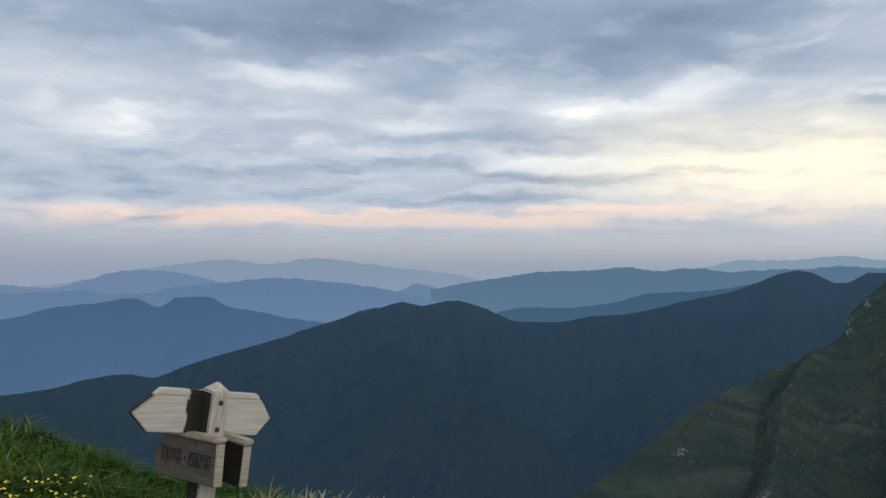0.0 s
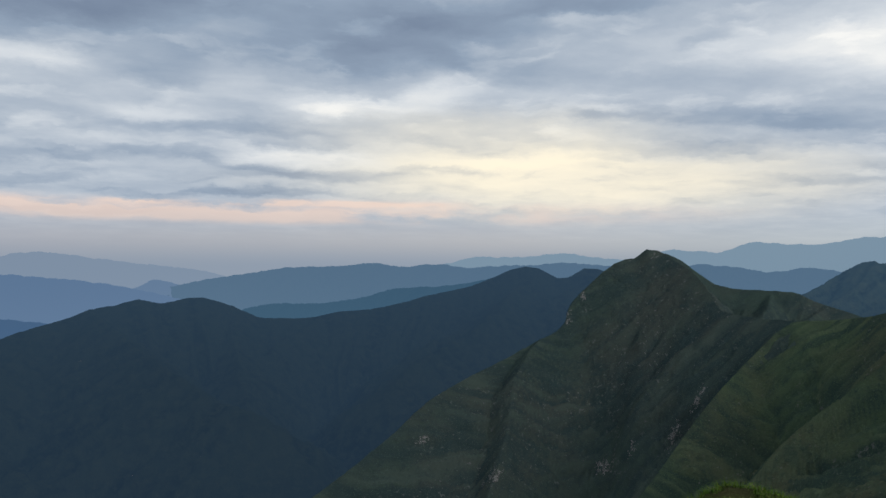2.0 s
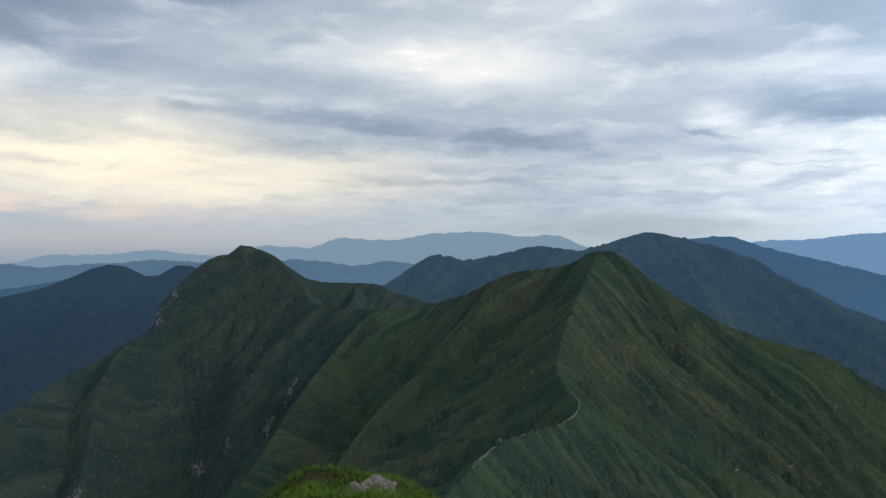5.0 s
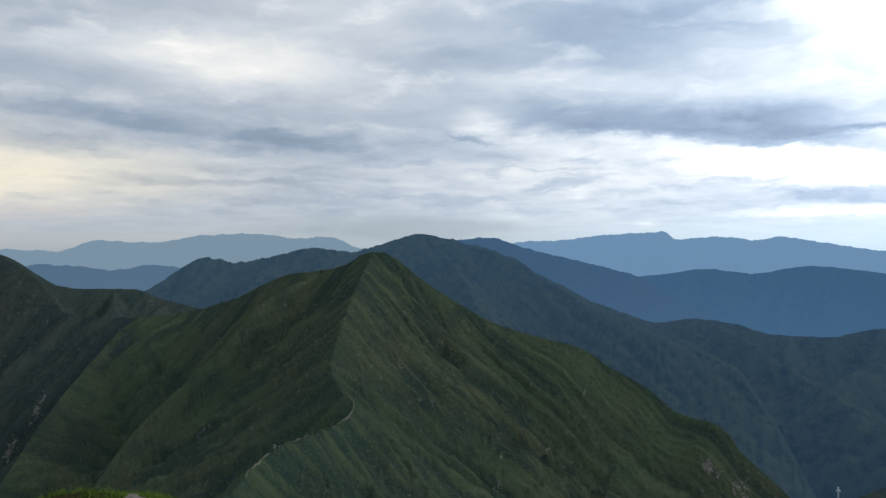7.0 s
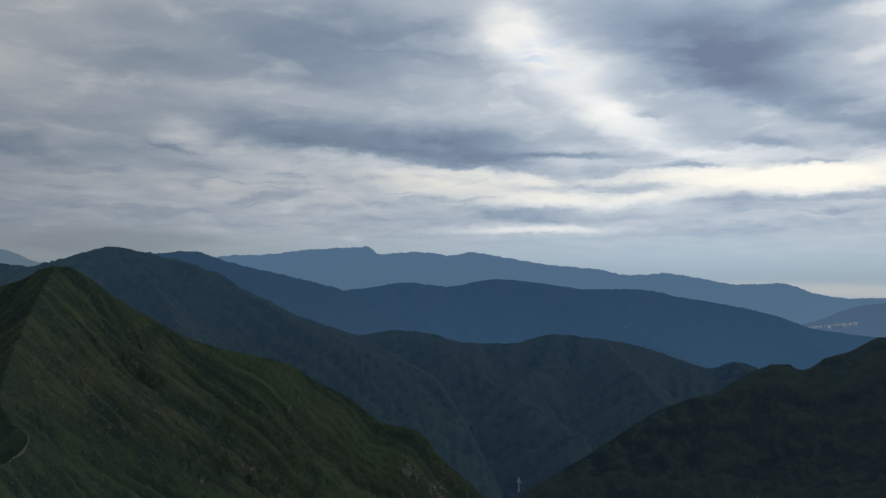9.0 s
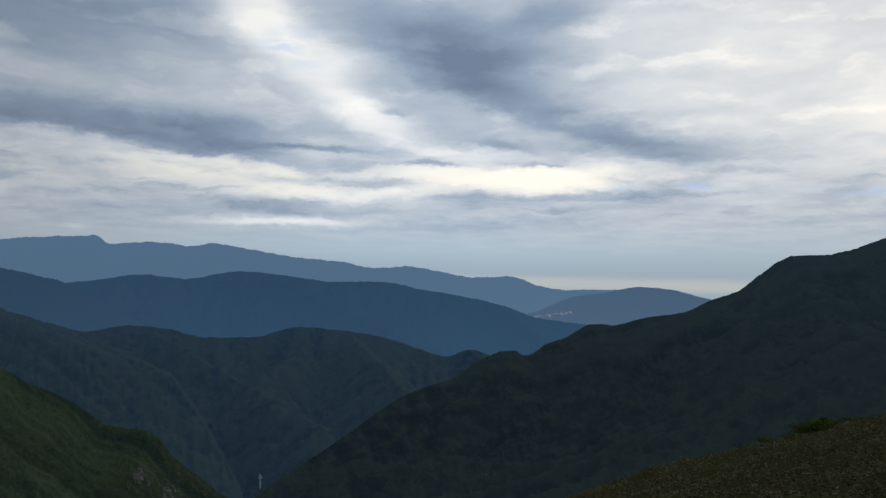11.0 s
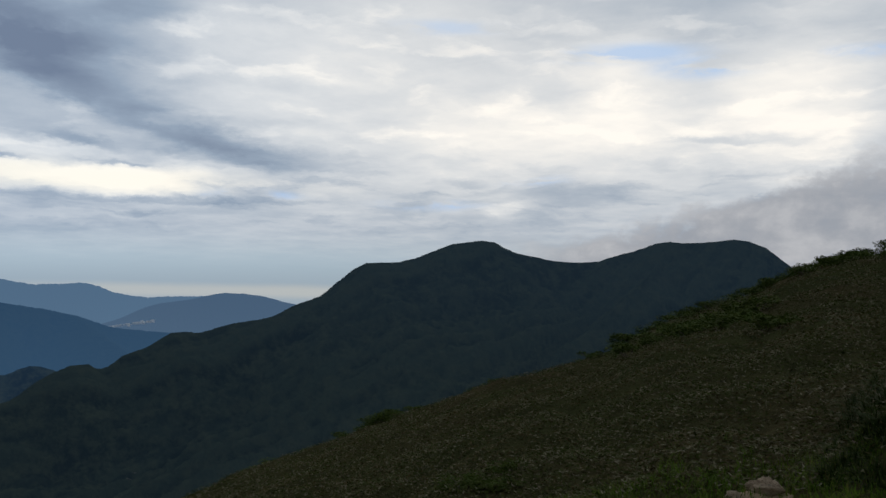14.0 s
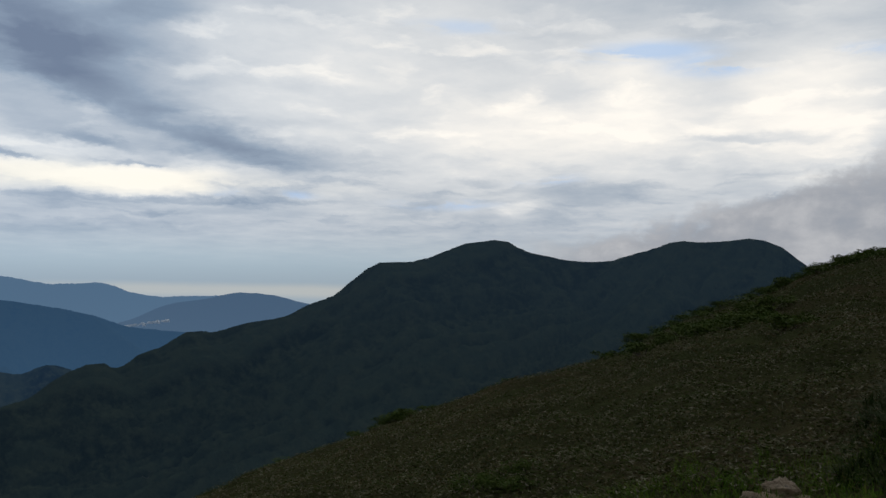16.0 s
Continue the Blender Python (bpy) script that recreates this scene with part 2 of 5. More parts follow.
def upland(name, grass, dry, dark, rock, scale=1.0, rocky=0.5):
    """Alpine slopes: dwarf bamboo and grass combed downhill, dry brown drifts, hollows with shade painted as dark
    scrub, bare rock on crags.
    """
    m, n, bsdf, out = material(name)
    p = place(n)
    large, mid, fine = n.noise(p, 0.006 * scale, 5), n.noise(p, 0.03 * scale, 6, 0.62, 0.4), n.noise(p, 0.22 * scale, 6, 0.72)
    grit = n.noise(p, 0.7 * scale, 4, 0.7)

    def painted(key):
        return n.node("ShaderNodeAttribute", attribute_name=key).outputs["Fac"]

    shade_scrub, comb, crag = painted("shade_scrub"), painted("streak"), painted("crag")
    col = n.mix(n.step(n.add(large, n.mul(n.add(fine, -0.5), 0.25)), 0.36, 0.68), grass, dry)
    col = n.mix(n.step(n.add(mid, n.mul(n.add(fine, -0.5), 0.5)), 0.42, 0.74, 0.0, 0.62), col, dark)
    # swathes that run downhill: paler and darker streaks at random
    col = n.mix(n.step(comb, 0.03, 0.34, 0.0, 0.60), col, n.mix(0.5, tuple(q * 1.55 for q in grass), dry))
    col = n.mix(n.step(comb, -0.03, -0.34, 0.0, 0.70), col, dark)
    # gully shade painted in as darker scrub where the ground is hollow
    col = n.mix(n.step(n.add(shade_scrub, n.mul(n.add(mid, -0.5), 0.9)), 0.12, 0.80, 0.0, 0.75), col, dark)
    # single bushes and tufts
    col = n.mix(n.step(fine, 0.52, 0.66, 0.0, 0.55), col, dark)
    col = n.mix(n.step(grit, 0.54, 0.68, 0.0, 0.6), col, tuple(q * 1.7 for q in grass))
    nz = n.node("ShaderNodeSeparateXYZ")
    n.put(nz.inputs[0], n.node("ShaderNodeNewGeometry").outputs["Normal"])
    steep = n.step(n.add(nz.outputs[2], n.mul(n.add(mid, -0.5), 0.9)), 0.62 - 0.3 * (1 - rocky), 0.40 - 0.3 * (1 - rocky), 0.0, 0.6)
    col = n.mix(n.mul(steep, n.step(fine, 0.50, 0.62)), col, rock)
    speck = n.mul(n.step(n.noise(p, 0.20 * scale, 3, 0.65), 0.61, 0.69, 0.0, 0.8), n.step(n.add(large, n.mul(comb, -0.12)), 0.42, 0.60))
    col = n.mix(n.mul(speck, rocky), col, rock)
    bare = n.step(n.add(crag, n.mul(n.add(fine, -0.5), 3.4)), 0.80, 1.0)
    col = n.mix(bare, col, n.mix(n.step(grit, 0.38, 0.62), tuple(q * 0.4 for q in rock), tuple(q * 1.25 for q in rock)))
    n.put(bsdf.inputs["Base Color"], col)
    bsdf.inputs["Roughness"].default_value, bsdf.inputs["Specular IOR Level"].default_value = 1.0, 0.0
    bump(n, bsdf, n.add(n.add(n.mul(mid, 1.6), fine), n.mul(grit, 0.4)), 0.8, 4.0 / scale)
    return m


def distance(name, haze_glow, share, wood_tone=1.0, reach=2000.0, mist_or_shade=0.6):
    """The far backdrop: wooded ranges with sky-lit haze painted over them as emission."""
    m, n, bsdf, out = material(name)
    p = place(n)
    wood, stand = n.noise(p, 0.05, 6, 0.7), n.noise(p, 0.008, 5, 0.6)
    shade_scrub = n.node("ShaderNodeAttribute", attribute_name="shade_scrub").outputs["Fac"]
    # darker woods in the hollows: gully shade put into the colour
    stand = n.add(n.mul(stand, 0.35), n.step(shade_scrub, 0.75, 0.05, 0.0, 0.75))
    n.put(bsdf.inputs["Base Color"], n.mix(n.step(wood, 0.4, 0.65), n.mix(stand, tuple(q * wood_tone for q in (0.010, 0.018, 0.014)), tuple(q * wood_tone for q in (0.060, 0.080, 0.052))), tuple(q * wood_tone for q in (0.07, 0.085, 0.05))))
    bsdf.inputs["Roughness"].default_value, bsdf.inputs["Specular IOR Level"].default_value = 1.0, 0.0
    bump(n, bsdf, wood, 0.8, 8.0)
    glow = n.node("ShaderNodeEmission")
    # the painted haze thickens with distance from the summit
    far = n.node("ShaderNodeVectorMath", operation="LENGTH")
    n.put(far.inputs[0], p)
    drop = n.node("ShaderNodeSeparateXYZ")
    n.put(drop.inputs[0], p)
    # above 0: thicker painted haze low down; below 0: painted valley shade
    dense = n.step(drop.outputs[2], 0.0, -0.16 * reach, 1.0, 1.0 + mist_or_shade)
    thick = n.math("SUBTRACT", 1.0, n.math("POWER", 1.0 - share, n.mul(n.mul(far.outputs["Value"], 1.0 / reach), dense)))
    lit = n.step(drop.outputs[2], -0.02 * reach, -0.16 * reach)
    n.put(glow.inputs[0], n.mix(lit, haze_glow, tuple(q * (1 + k * mist_or_shade) for q, k in zip(haze_glow, (0.45, 0.32, 0.2)))))
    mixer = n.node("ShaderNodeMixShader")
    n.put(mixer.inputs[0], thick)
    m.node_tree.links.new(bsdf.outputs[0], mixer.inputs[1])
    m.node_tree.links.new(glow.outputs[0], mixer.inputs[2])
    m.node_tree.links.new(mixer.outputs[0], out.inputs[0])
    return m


# M_PEAK and M_GRASSY: their bluish cast is distance haze put into the colours
M_PEAK = upland("peak_scrub_and_rock", (0.046, 0.069, 0.056), (0.062, 0.069, 0.060), (0.031, 0.050, 0.051), (0.19, 0.185, 0.175), 1.0, 0.6)
M_GRASSY = upland("dwarf_bamboo_slopes", (0.060, 0.090, 0.051), (0.082, 0.089, 0.055), (0.030, 0.051, 0.043), (0.20, 0.195, 0.18), 1.1, 0.5)
M_GROUND = upland("summit_turf", (0.043, 0.049, 0.019), (0.068, 0.053, 0.028), (0.027, 0.033, 0.014), (0.20, 0.17, 0.13), 14.0, 0.1)
M_VALLEY = upland("valley_forest", (0.03, 0.045, 0.025), (0.035, 0.05, 0.03), (0.02, 0.035, 0.02), (0.1, 0.1, 0.1), 0.5, 0.0)

# ---- the land ----
rng = np.random.default_rng(7)
GRAD = rng.normal(size=(256, 2))
GRAD /= np.linalg.norm(GRAD, axis=1)[:, None]
PERM = np.concatenate([rng.permutation(256)] * 2)


GX, GY = GRAD[:, 0].astype(np.float32), GRAD[:, 1].astype(np.float32)


def perlin(x, y):
    x, y = np.broadcast_arrays(np.asarray(x, float), np.asarray(y, float))
    xi, yi = np.floor(x), np.floor(y)
    xf, yf = (x - xi).astype(np.float32), (y - yi).astype(np.float32)
    xi, yi = xi.astype(np.int32) & 255, yi.astype(np.int32) & 255
    u, v = xf * xf * xf * (xf * (6 * xf - 15) + 10), yf * yf * yf * (yf * (6 * yf - 15) + 10)
    lo, hi, up = PERM[xi], PERM[(xi + 1) & 255], (yi + 1) & 255

    def corner(col, row, fx, fy):
        k = PERM[col + row]
        return GX[k] * fx + GY[k] * fy

    a = corner(lo, yi, xf, yf)
    a += u * (corner(hi, yi, xf - 1, yf) - a)
    b = corner(lo, up, xf, yf - 1)
    b += u * (corner(hi, up, xf - 1, yf - 1) - b)
    return 1.5 * (a + v * (b - a))


def fbm(x, y, octaves=5, gain=0.5):
    out, amp = 0.0, 1.0
    for k in range(octaves):
        out = out + amp * perlin(x * 2 ** k + 17.3 * k, y * 2 ** k - 9.1 * k)
        amp *= gain
    return out


def ridged(x, y, octaves=4, gain=0.5):
    out, amp = 0.0, 1.0
    for k in range(octaves):
        out = out + amp * (np.sqrt(perlin(x * 2 ** k + 5.7 * k, y * 2 ** k + 3.3 * k) ** 2 + 0.012) - 0.1)
        amp *= gain
    return out


def smooth(knots, x):
    """A monotone cubic through knots of (bearing, value)."""
    k = np.array(knots, float)
    xs, ys = k[:, 0], k[:, 1]
    h, d = np.diff(xs), np.diff(ys) / np.diff(xs)
    m = np.zeros(len(xs))
    same = d[:-1] * d[1:] > 0
    a, b = 2 * h[1:] + h[:-1], h[1:] + 2 * h[:-1]
    m[1:-1][same] = (a + b)[same] / (a[same] / d[:-1][same] + b[same] / d[1:][same])
    m[0], m[-1] = d[0], d[-1]
    x = np.clip(x, xs[0], xs[-1])
    i = np.clip(np.searchsorted(xs, x) - 1, 0, len(h) - 1)
    t = (x - xs[i]) / h[i]
    return (ys[i] * (1 + 2 * t) * (1 - t) ** 2 + h[i] * m[i] * t * (1 - t) ** 2
            + ys[i + 1] * t * t * (3 - 2 * t) + h[i] * m[i + 1] * t * t * (t - 1))


def sheet(name, x, y, z, mat, closed=False):
    """A grid of points as one smooth-shaded mesh."""
    rows, cols = x.shape
    co = np.stack([x, y, z], -1).reshape(-1, 3)
    i = np.arange(rows * cols).reshape(rows, cols)
    if closed:
        i = np.concatenate([i, i[:, :1]], 1)
    quads = np.stack([i[:-1, :-1], i[:-1, 1:], i[1:, 1:], i[1:, :-1]], -1).reshape(-1, 4)[:, ::-1]
    me = bpy.data.meshes.new(name)
    me.vertices.add(len(co))
    me.vertices.foreach_set("co", co.ravel())
    me.loops.add(quads.size)
    me.loops.foreach_set("vertex_index", quads.ravel())
    me.polygons.add(len(quads))
    me.polygons.foreach_set("loop_start", np.arange(0, quads.size, 4))
    me.update(calc_edges=True)
    me.polygons.foreach_set("use_smooth", np.ones(len(quads), bool))
    me.materials.append(mat)
    return new(name, me)


def along(line, x, y):
    """Distance from each point to a polyline of (x, y, z), and the crest height, arc length and side there, blended at its bends."""
    best = np.full(x.shape, 1e9)
    zz, ss, side, total_w = np.zeros(x.shape), np.zeros(x.shape), np.zeros(x.shape), np.zeros(x.shape)
    s0 = 0.0
    for (ax, ay, az), (bx, by, bz) in zip(line[:-1], line[1:]):
        dx, dy = bx - ax, by - ay
        ln = math.hypot(dx, dy)
        px_, py_ = x - ax, y - ay
        t = np.clip((px_ * dx + py_ * dy) / ln ** 2, 0, 1)
        d2 = (px_ - t * dx) ** 2 + (py_ - t * dy) ** 2
        best = np.minimum(best, d2)
        wgt = 1 / (d2 / 1e4 + 1e-6) ** 5
        zz += wgt * (az + t * (bz - az))
        ss += wgt * (s0 + t * ln)
        side += wgt * np.sign(px_ * dy - py_ * dx)
        total_w += wgt
        s0 += ln
    return np.sqrt(best), zz / total_w, ss / total_w, side / total_w


def spot(bearing_, elevation, dist):
    a = radians(bearing_)
    return dist * math.sin(a), dist * math.cos(a), EYE + dist * math.tan(radians(elevation))


FLOOR = -800.0


def rounded(pts, times=2):
    """A polyline with its corners cut."""
    for _ in range(times):
        out = [pts[0]]
        for p, q in zip(pts[:-1], pts[1:]):
            out += [tuple(0.75 * a + 0.25 * b for a, b in zip(p, q)), tuple(0.25 * a + 0.75 * b for a, b in zip(p, q))]
        pts = out + [pts[-1]]
    return pts


def ribs_of(line, count, slope, seed, low, high, heads):
    """Side ridges that leave a crest line towards the viewer and wander downhill."""
    r = np.random.default_rng(int(seed * 100) + 11)
    out = []
    for k in range(count):
        at = int((k + r.uniform(0.15, 0.85)) / count * (len(line) - 1))
        x, y, z = line[at]
        head = math.atan2(-x, -y) + r.uniform(-0.7, 0.7) if heads[at] is None else radians(heads[at]) + r.uniform(-0.25, 0.25)
        grade, pace = slope * r.uniform(low, high), math.hypot(x, y) * 0.05
        pts = [(x, y, z - 1.5)]
        for _ in range(int(r.integers(6, 11))):
            head += r.uniform(-0.3, 0.3)
            x, y, z = x + pace * math.sin(head), y + pace * math.cos(head), z - pace * grade * r.uniform(0.5, 1.5)
            pts.append((x, y, z))
        out.append(pts)
    return out


def mountain(name, crest, dists, mat, front=0.6, back=0.6, nearest=0.55, farthest=1.3, step=0.12, rows=90,
             gully=120.0, depth=0.25, shear=0.4, rough=0.015, spurs=(), seed=0.0, ribs=0, rib_side=0.8, grain=1.0, proud=(0.45, 0.8), crags=(), runnels=0.0, downhill=()):
    """A range seen from the summit: a crest line given by bearing and elevation at given distances, from which
    both sides fall away, with side ridges and gullies that run downhill; spurs are further crest lines."""
    a = np.arange(crest[0][0], crest[-1][0] + step, step)
    D, E = smooth(dists, a), smooth(crest, a)
    E = E + rough * 2.0 * fbm(a * 1.1 + seed, a * 0 + seed, 3) + rough * 0.9 * fbm(a * 5 + seed, a * 0 + 2 * seed, 4, 0.75)
    top = EYE + D * np.tan(np.radians(E))
    n1 = int(rows * 0.74)
    u = np.concatenate([1 - (1 - nearest) * np.linspace(1, 0, n1) ** 1.5, 1 + (farthest - 1) * np.linspace(0, 1, rows - n1 + 1)[1:] ** 1.5])
    A, U = np.meshgrid(a, u)
    R = D[None, :] * U
    x, y = R * np.sin(np.radians(A)), R * np.cos(np.radians(A))
    fall = D[None, :] - R
    far = np.abs(fall)
    pick = np.linspace(0, len(a) - 1, min(70, len(a))).astype(int)
    line = [(D[k] * math.sin(radians(a[k])), D[k] * math.cos(radians(a[k])), top[k]) for k in pick]
    if ribs:
        d, high, s, side = along(line, x, y)
    else:
        d, high, s, side = far, top[None, :] + 0 * far, np.radians(A) * D.mean() + shear * fall, np.sign(fall)
    base = high - np.where(fall > 0, front, back) * d

    def carved(z, b, arc, sway, g, deep, x, y):
        wander = 0.28 * g * fbm(x / (2.5 * g) + seed, y / (2.5 * g) - seed, 3)
        c = ridged((arc + wander + sway) / g + seed, b / (g * 12) + seed, 4, 0.6)
        z = z - deep * np.minimum(b, 2.2 * g) * c * (0.4 + 0.6 * np.clip(b / g, 0, 1))
        if not runnels:
            return z, c, 0 * c
        # narrow runnels between the gullies, and the combed look of the growth on them
        fall_ = arc + 0.8 * wander + sway
        c2 = ridged(fall_ / (0.24 * g) - seed, b / (g * 4) + x / 900, 3, 0.6)
        comb = fbm(fall_ / (0.28 * g) + 3.7, b / (g * 2.2) - seed, 5, 0.65) * (0.55 + 0.8 * fbm(x / 140 + seed, y / 140, 2))
        return z - runnels * np.minimum(b, 0.6 * g) * c2, 0.65 * c + 0.6 * c2 - 0.1, comb

    # the way down a flank: bearings up to which it runs to a given azimuth
    way_down = np.radians(np.select([A < upto for upto, _ in downhill], [az for _, az in downhill], downhill[-1][1])) if downhill else None
    across = x * np.cos(way_down) - y * np.sin(way_down) if downhill else s
    z, hollow, comb = carved(base, d, across, 0.0 if downhill else 0.3 * side * d, gully, depth, x, y)
    heads = [next((az for upto, az in downhill if math.degrees(math.atan2(px_, py_)) < upto), None) for px_, py_, _ in line]
    lines = [(r, rib_side, rib_side, gully * 0.55, 0.24) for r in ribs_of(line, ribs, front, seed, *proud, heads)]
    lines += [(rounded([spot(*p) for p in pts]), left, right, g, 0.34) for pts, left, right, g in spurs]
    for which, (pts, left, right, g, deep) in enumerate(lines):
        p = np.array(pts)
        reach = 450.0
        near = (x > p[:, 0].min() - reach) & (x < p[:, 0].max() + reach) & (y > p[:, 1].min() - reach) & (y < p[:, 1].max() + reach)
        xn, yn = x[near], y[near]
        b, zz, ss, way = along(pts, xn, yn)
        z2, c2, k2 = carved(zz + 0.02 * gully * fbm(ss / 45, ss * 0 + seed, 3) - b * (left + (right - left) * (way + 1) / 2), b, *((across[near], 0.0) if downhill and which < ribs else (ss, 0.3 * b * way)), g, deep, xn, yn)
        hollow[near] = np.where(z2 > z[near], c2, hollow[near])
        comb[near] = np.where(z2 > z[near], k2, comb[near])
        z[near] = np.maximum(z[near], z2)
    z = z + grain * 0.05 * np.minimum(d, gully) * fbm(x / (gully * 0.25), y / (gully * 0.25), 4)
    z = np.minimum(z, EYE + R * np.tan(np.radians(E))[None, :] - 0.03 * far)
    # broken rock, round given bearings and elevations
    bare, up = np.zeros(z.shape), np.degrees(np.arctan2(z - EYE, R))
    for ca, ce, wide, tall, lean in crags:
        v = (up - ce) / tall
        bare = np.maximum(bare, np.exp(-(((A - ca) - lean * (up - ce)) / wide) ** 2 - v * v))
    if crags:
        z = z + np.where(U < 0.985, bare, 0) * (3.0 * ridged(x / 16, y / 16, 4, 0.7) + 1.5 * fbm(x / 5, y / 5, 2))
    ob = sheet(name, x, y, np.maximum(z, FLOOR - 20), mat)
    for key, value in (("streak", comb), ("crag", bare)):
        ob.data.attributes.new(key, "FLOAT", "POINT").data.foreach_set("value", value.ravel().astype(np.float32))
    # hollowness of the ground, which drives the painted gully shade
    ob.data.attributes.new("shade_scrub", "FLOAT", "POINT").data.foreach_set("value", hollow.ravel().astype(np.float32))
    return ob


def far_range(haze_glow, share, label, crest, dists, tone=1.0, mist_or_shade=0.6, **more):
    mat = distance("far_range_haze_glow_%d" % len(bpy.data.materials), haze_glow, share, wood_tone=tone, reach=sum(d for _, d in dists) / len(dists), mist_or_shade=mist_or_shade)
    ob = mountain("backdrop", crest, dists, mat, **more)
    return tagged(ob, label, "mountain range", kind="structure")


# far ranges, the farthest first: colour of the painted haze, its share, label, crest (bearing, elevation), distance
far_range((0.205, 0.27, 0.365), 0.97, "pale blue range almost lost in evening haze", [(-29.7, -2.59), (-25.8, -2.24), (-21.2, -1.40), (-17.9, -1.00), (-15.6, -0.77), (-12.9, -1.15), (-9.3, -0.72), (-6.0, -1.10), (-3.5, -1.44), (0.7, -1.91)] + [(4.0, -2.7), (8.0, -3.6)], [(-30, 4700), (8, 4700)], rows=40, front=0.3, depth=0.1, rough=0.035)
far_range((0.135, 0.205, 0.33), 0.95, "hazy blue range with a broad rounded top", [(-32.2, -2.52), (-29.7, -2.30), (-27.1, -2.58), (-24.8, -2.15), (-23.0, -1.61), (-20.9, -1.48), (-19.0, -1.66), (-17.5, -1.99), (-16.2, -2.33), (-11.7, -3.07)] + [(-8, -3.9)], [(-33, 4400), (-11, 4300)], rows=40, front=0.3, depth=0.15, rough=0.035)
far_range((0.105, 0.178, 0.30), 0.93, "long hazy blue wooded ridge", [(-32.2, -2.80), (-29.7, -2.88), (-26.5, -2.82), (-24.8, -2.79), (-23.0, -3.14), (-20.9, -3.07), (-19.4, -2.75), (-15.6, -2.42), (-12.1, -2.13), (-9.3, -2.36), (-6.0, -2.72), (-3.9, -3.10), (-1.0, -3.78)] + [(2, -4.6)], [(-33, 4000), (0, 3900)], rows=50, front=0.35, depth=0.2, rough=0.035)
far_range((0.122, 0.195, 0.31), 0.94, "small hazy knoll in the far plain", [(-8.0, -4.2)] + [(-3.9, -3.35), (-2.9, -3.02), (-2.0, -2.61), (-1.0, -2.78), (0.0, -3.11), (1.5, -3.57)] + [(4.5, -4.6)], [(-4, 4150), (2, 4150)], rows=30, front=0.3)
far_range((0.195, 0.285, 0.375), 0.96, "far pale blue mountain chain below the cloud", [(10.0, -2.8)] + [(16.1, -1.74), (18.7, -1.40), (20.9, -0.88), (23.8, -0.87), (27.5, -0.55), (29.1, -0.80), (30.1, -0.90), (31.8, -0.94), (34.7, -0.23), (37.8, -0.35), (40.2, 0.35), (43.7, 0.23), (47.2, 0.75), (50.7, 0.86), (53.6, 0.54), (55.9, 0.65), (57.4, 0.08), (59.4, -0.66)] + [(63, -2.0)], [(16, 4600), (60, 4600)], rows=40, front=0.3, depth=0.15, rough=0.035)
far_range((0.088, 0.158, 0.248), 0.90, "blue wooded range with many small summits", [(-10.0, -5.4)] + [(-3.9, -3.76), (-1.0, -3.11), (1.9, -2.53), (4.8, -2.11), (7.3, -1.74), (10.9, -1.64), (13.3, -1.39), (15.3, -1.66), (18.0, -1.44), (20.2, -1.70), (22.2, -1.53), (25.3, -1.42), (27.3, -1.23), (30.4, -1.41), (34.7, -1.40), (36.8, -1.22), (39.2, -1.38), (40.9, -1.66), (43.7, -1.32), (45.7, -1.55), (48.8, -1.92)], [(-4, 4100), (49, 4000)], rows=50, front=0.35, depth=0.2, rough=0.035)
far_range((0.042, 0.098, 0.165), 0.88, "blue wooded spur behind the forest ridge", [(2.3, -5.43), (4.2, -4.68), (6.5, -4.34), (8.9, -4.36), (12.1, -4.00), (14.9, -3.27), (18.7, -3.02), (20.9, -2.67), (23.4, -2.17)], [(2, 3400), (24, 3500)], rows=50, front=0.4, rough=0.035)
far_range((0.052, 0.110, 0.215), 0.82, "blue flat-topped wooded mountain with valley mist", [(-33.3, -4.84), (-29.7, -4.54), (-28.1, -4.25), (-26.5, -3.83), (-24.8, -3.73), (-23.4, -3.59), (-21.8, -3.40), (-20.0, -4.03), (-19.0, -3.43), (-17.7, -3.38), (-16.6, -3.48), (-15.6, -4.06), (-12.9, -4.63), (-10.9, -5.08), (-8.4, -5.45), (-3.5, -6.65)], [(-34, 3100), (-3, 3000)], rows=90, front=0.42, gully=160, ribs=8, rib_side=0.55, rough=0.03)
forest_ridge = far_range((0.038, 0.079, 0.136), 0.52, "dark forested mountain ridge with small landslip scars", [(-34.5, -9.34), (-29.7, -9.32), (-27.1, -9.18), (-24.8, -8.74), (-22.5, -8.45), (-20.5, -8.83), (-18.3, -8.14), (-15.6, -7.39), (-12.5, -6.62), (-9.3, -5.64), (-7.2, -5.05), (-6.0, -4.53), (-4.7, -4.38), (-3.0, -3.93), (-1.6, -4.23), (0.7, -3.82), (2.5, -4.23), (4.0, -4.85), (5.4, -5.38), (8.5, -5.39), (10.5, -4.99), (12.9, -4.79), (15.3, -4.31), (17.6, -3.67), (20.6, -2.98), (22.0, -2.38), (23.4, -1.75), (24.7, -1.50), (25.8, -1.79), (26.9, -2.37), (27.5, -2.28), (28.9, -1.60), (30.2, -1.82), (33.1, -2.54), (38.1, -4.67)], [(-35, 1900), (-20, 2000), (0, 2350), (15, 2500), (39, 2700)], rows=150, step=0.14, tone=0.27, front=0.47, gully=150, depth=0.22, ribs=16, nearest=0.42, rough=0.03, rib_side=0.6, mist_or_shade=-0.2)
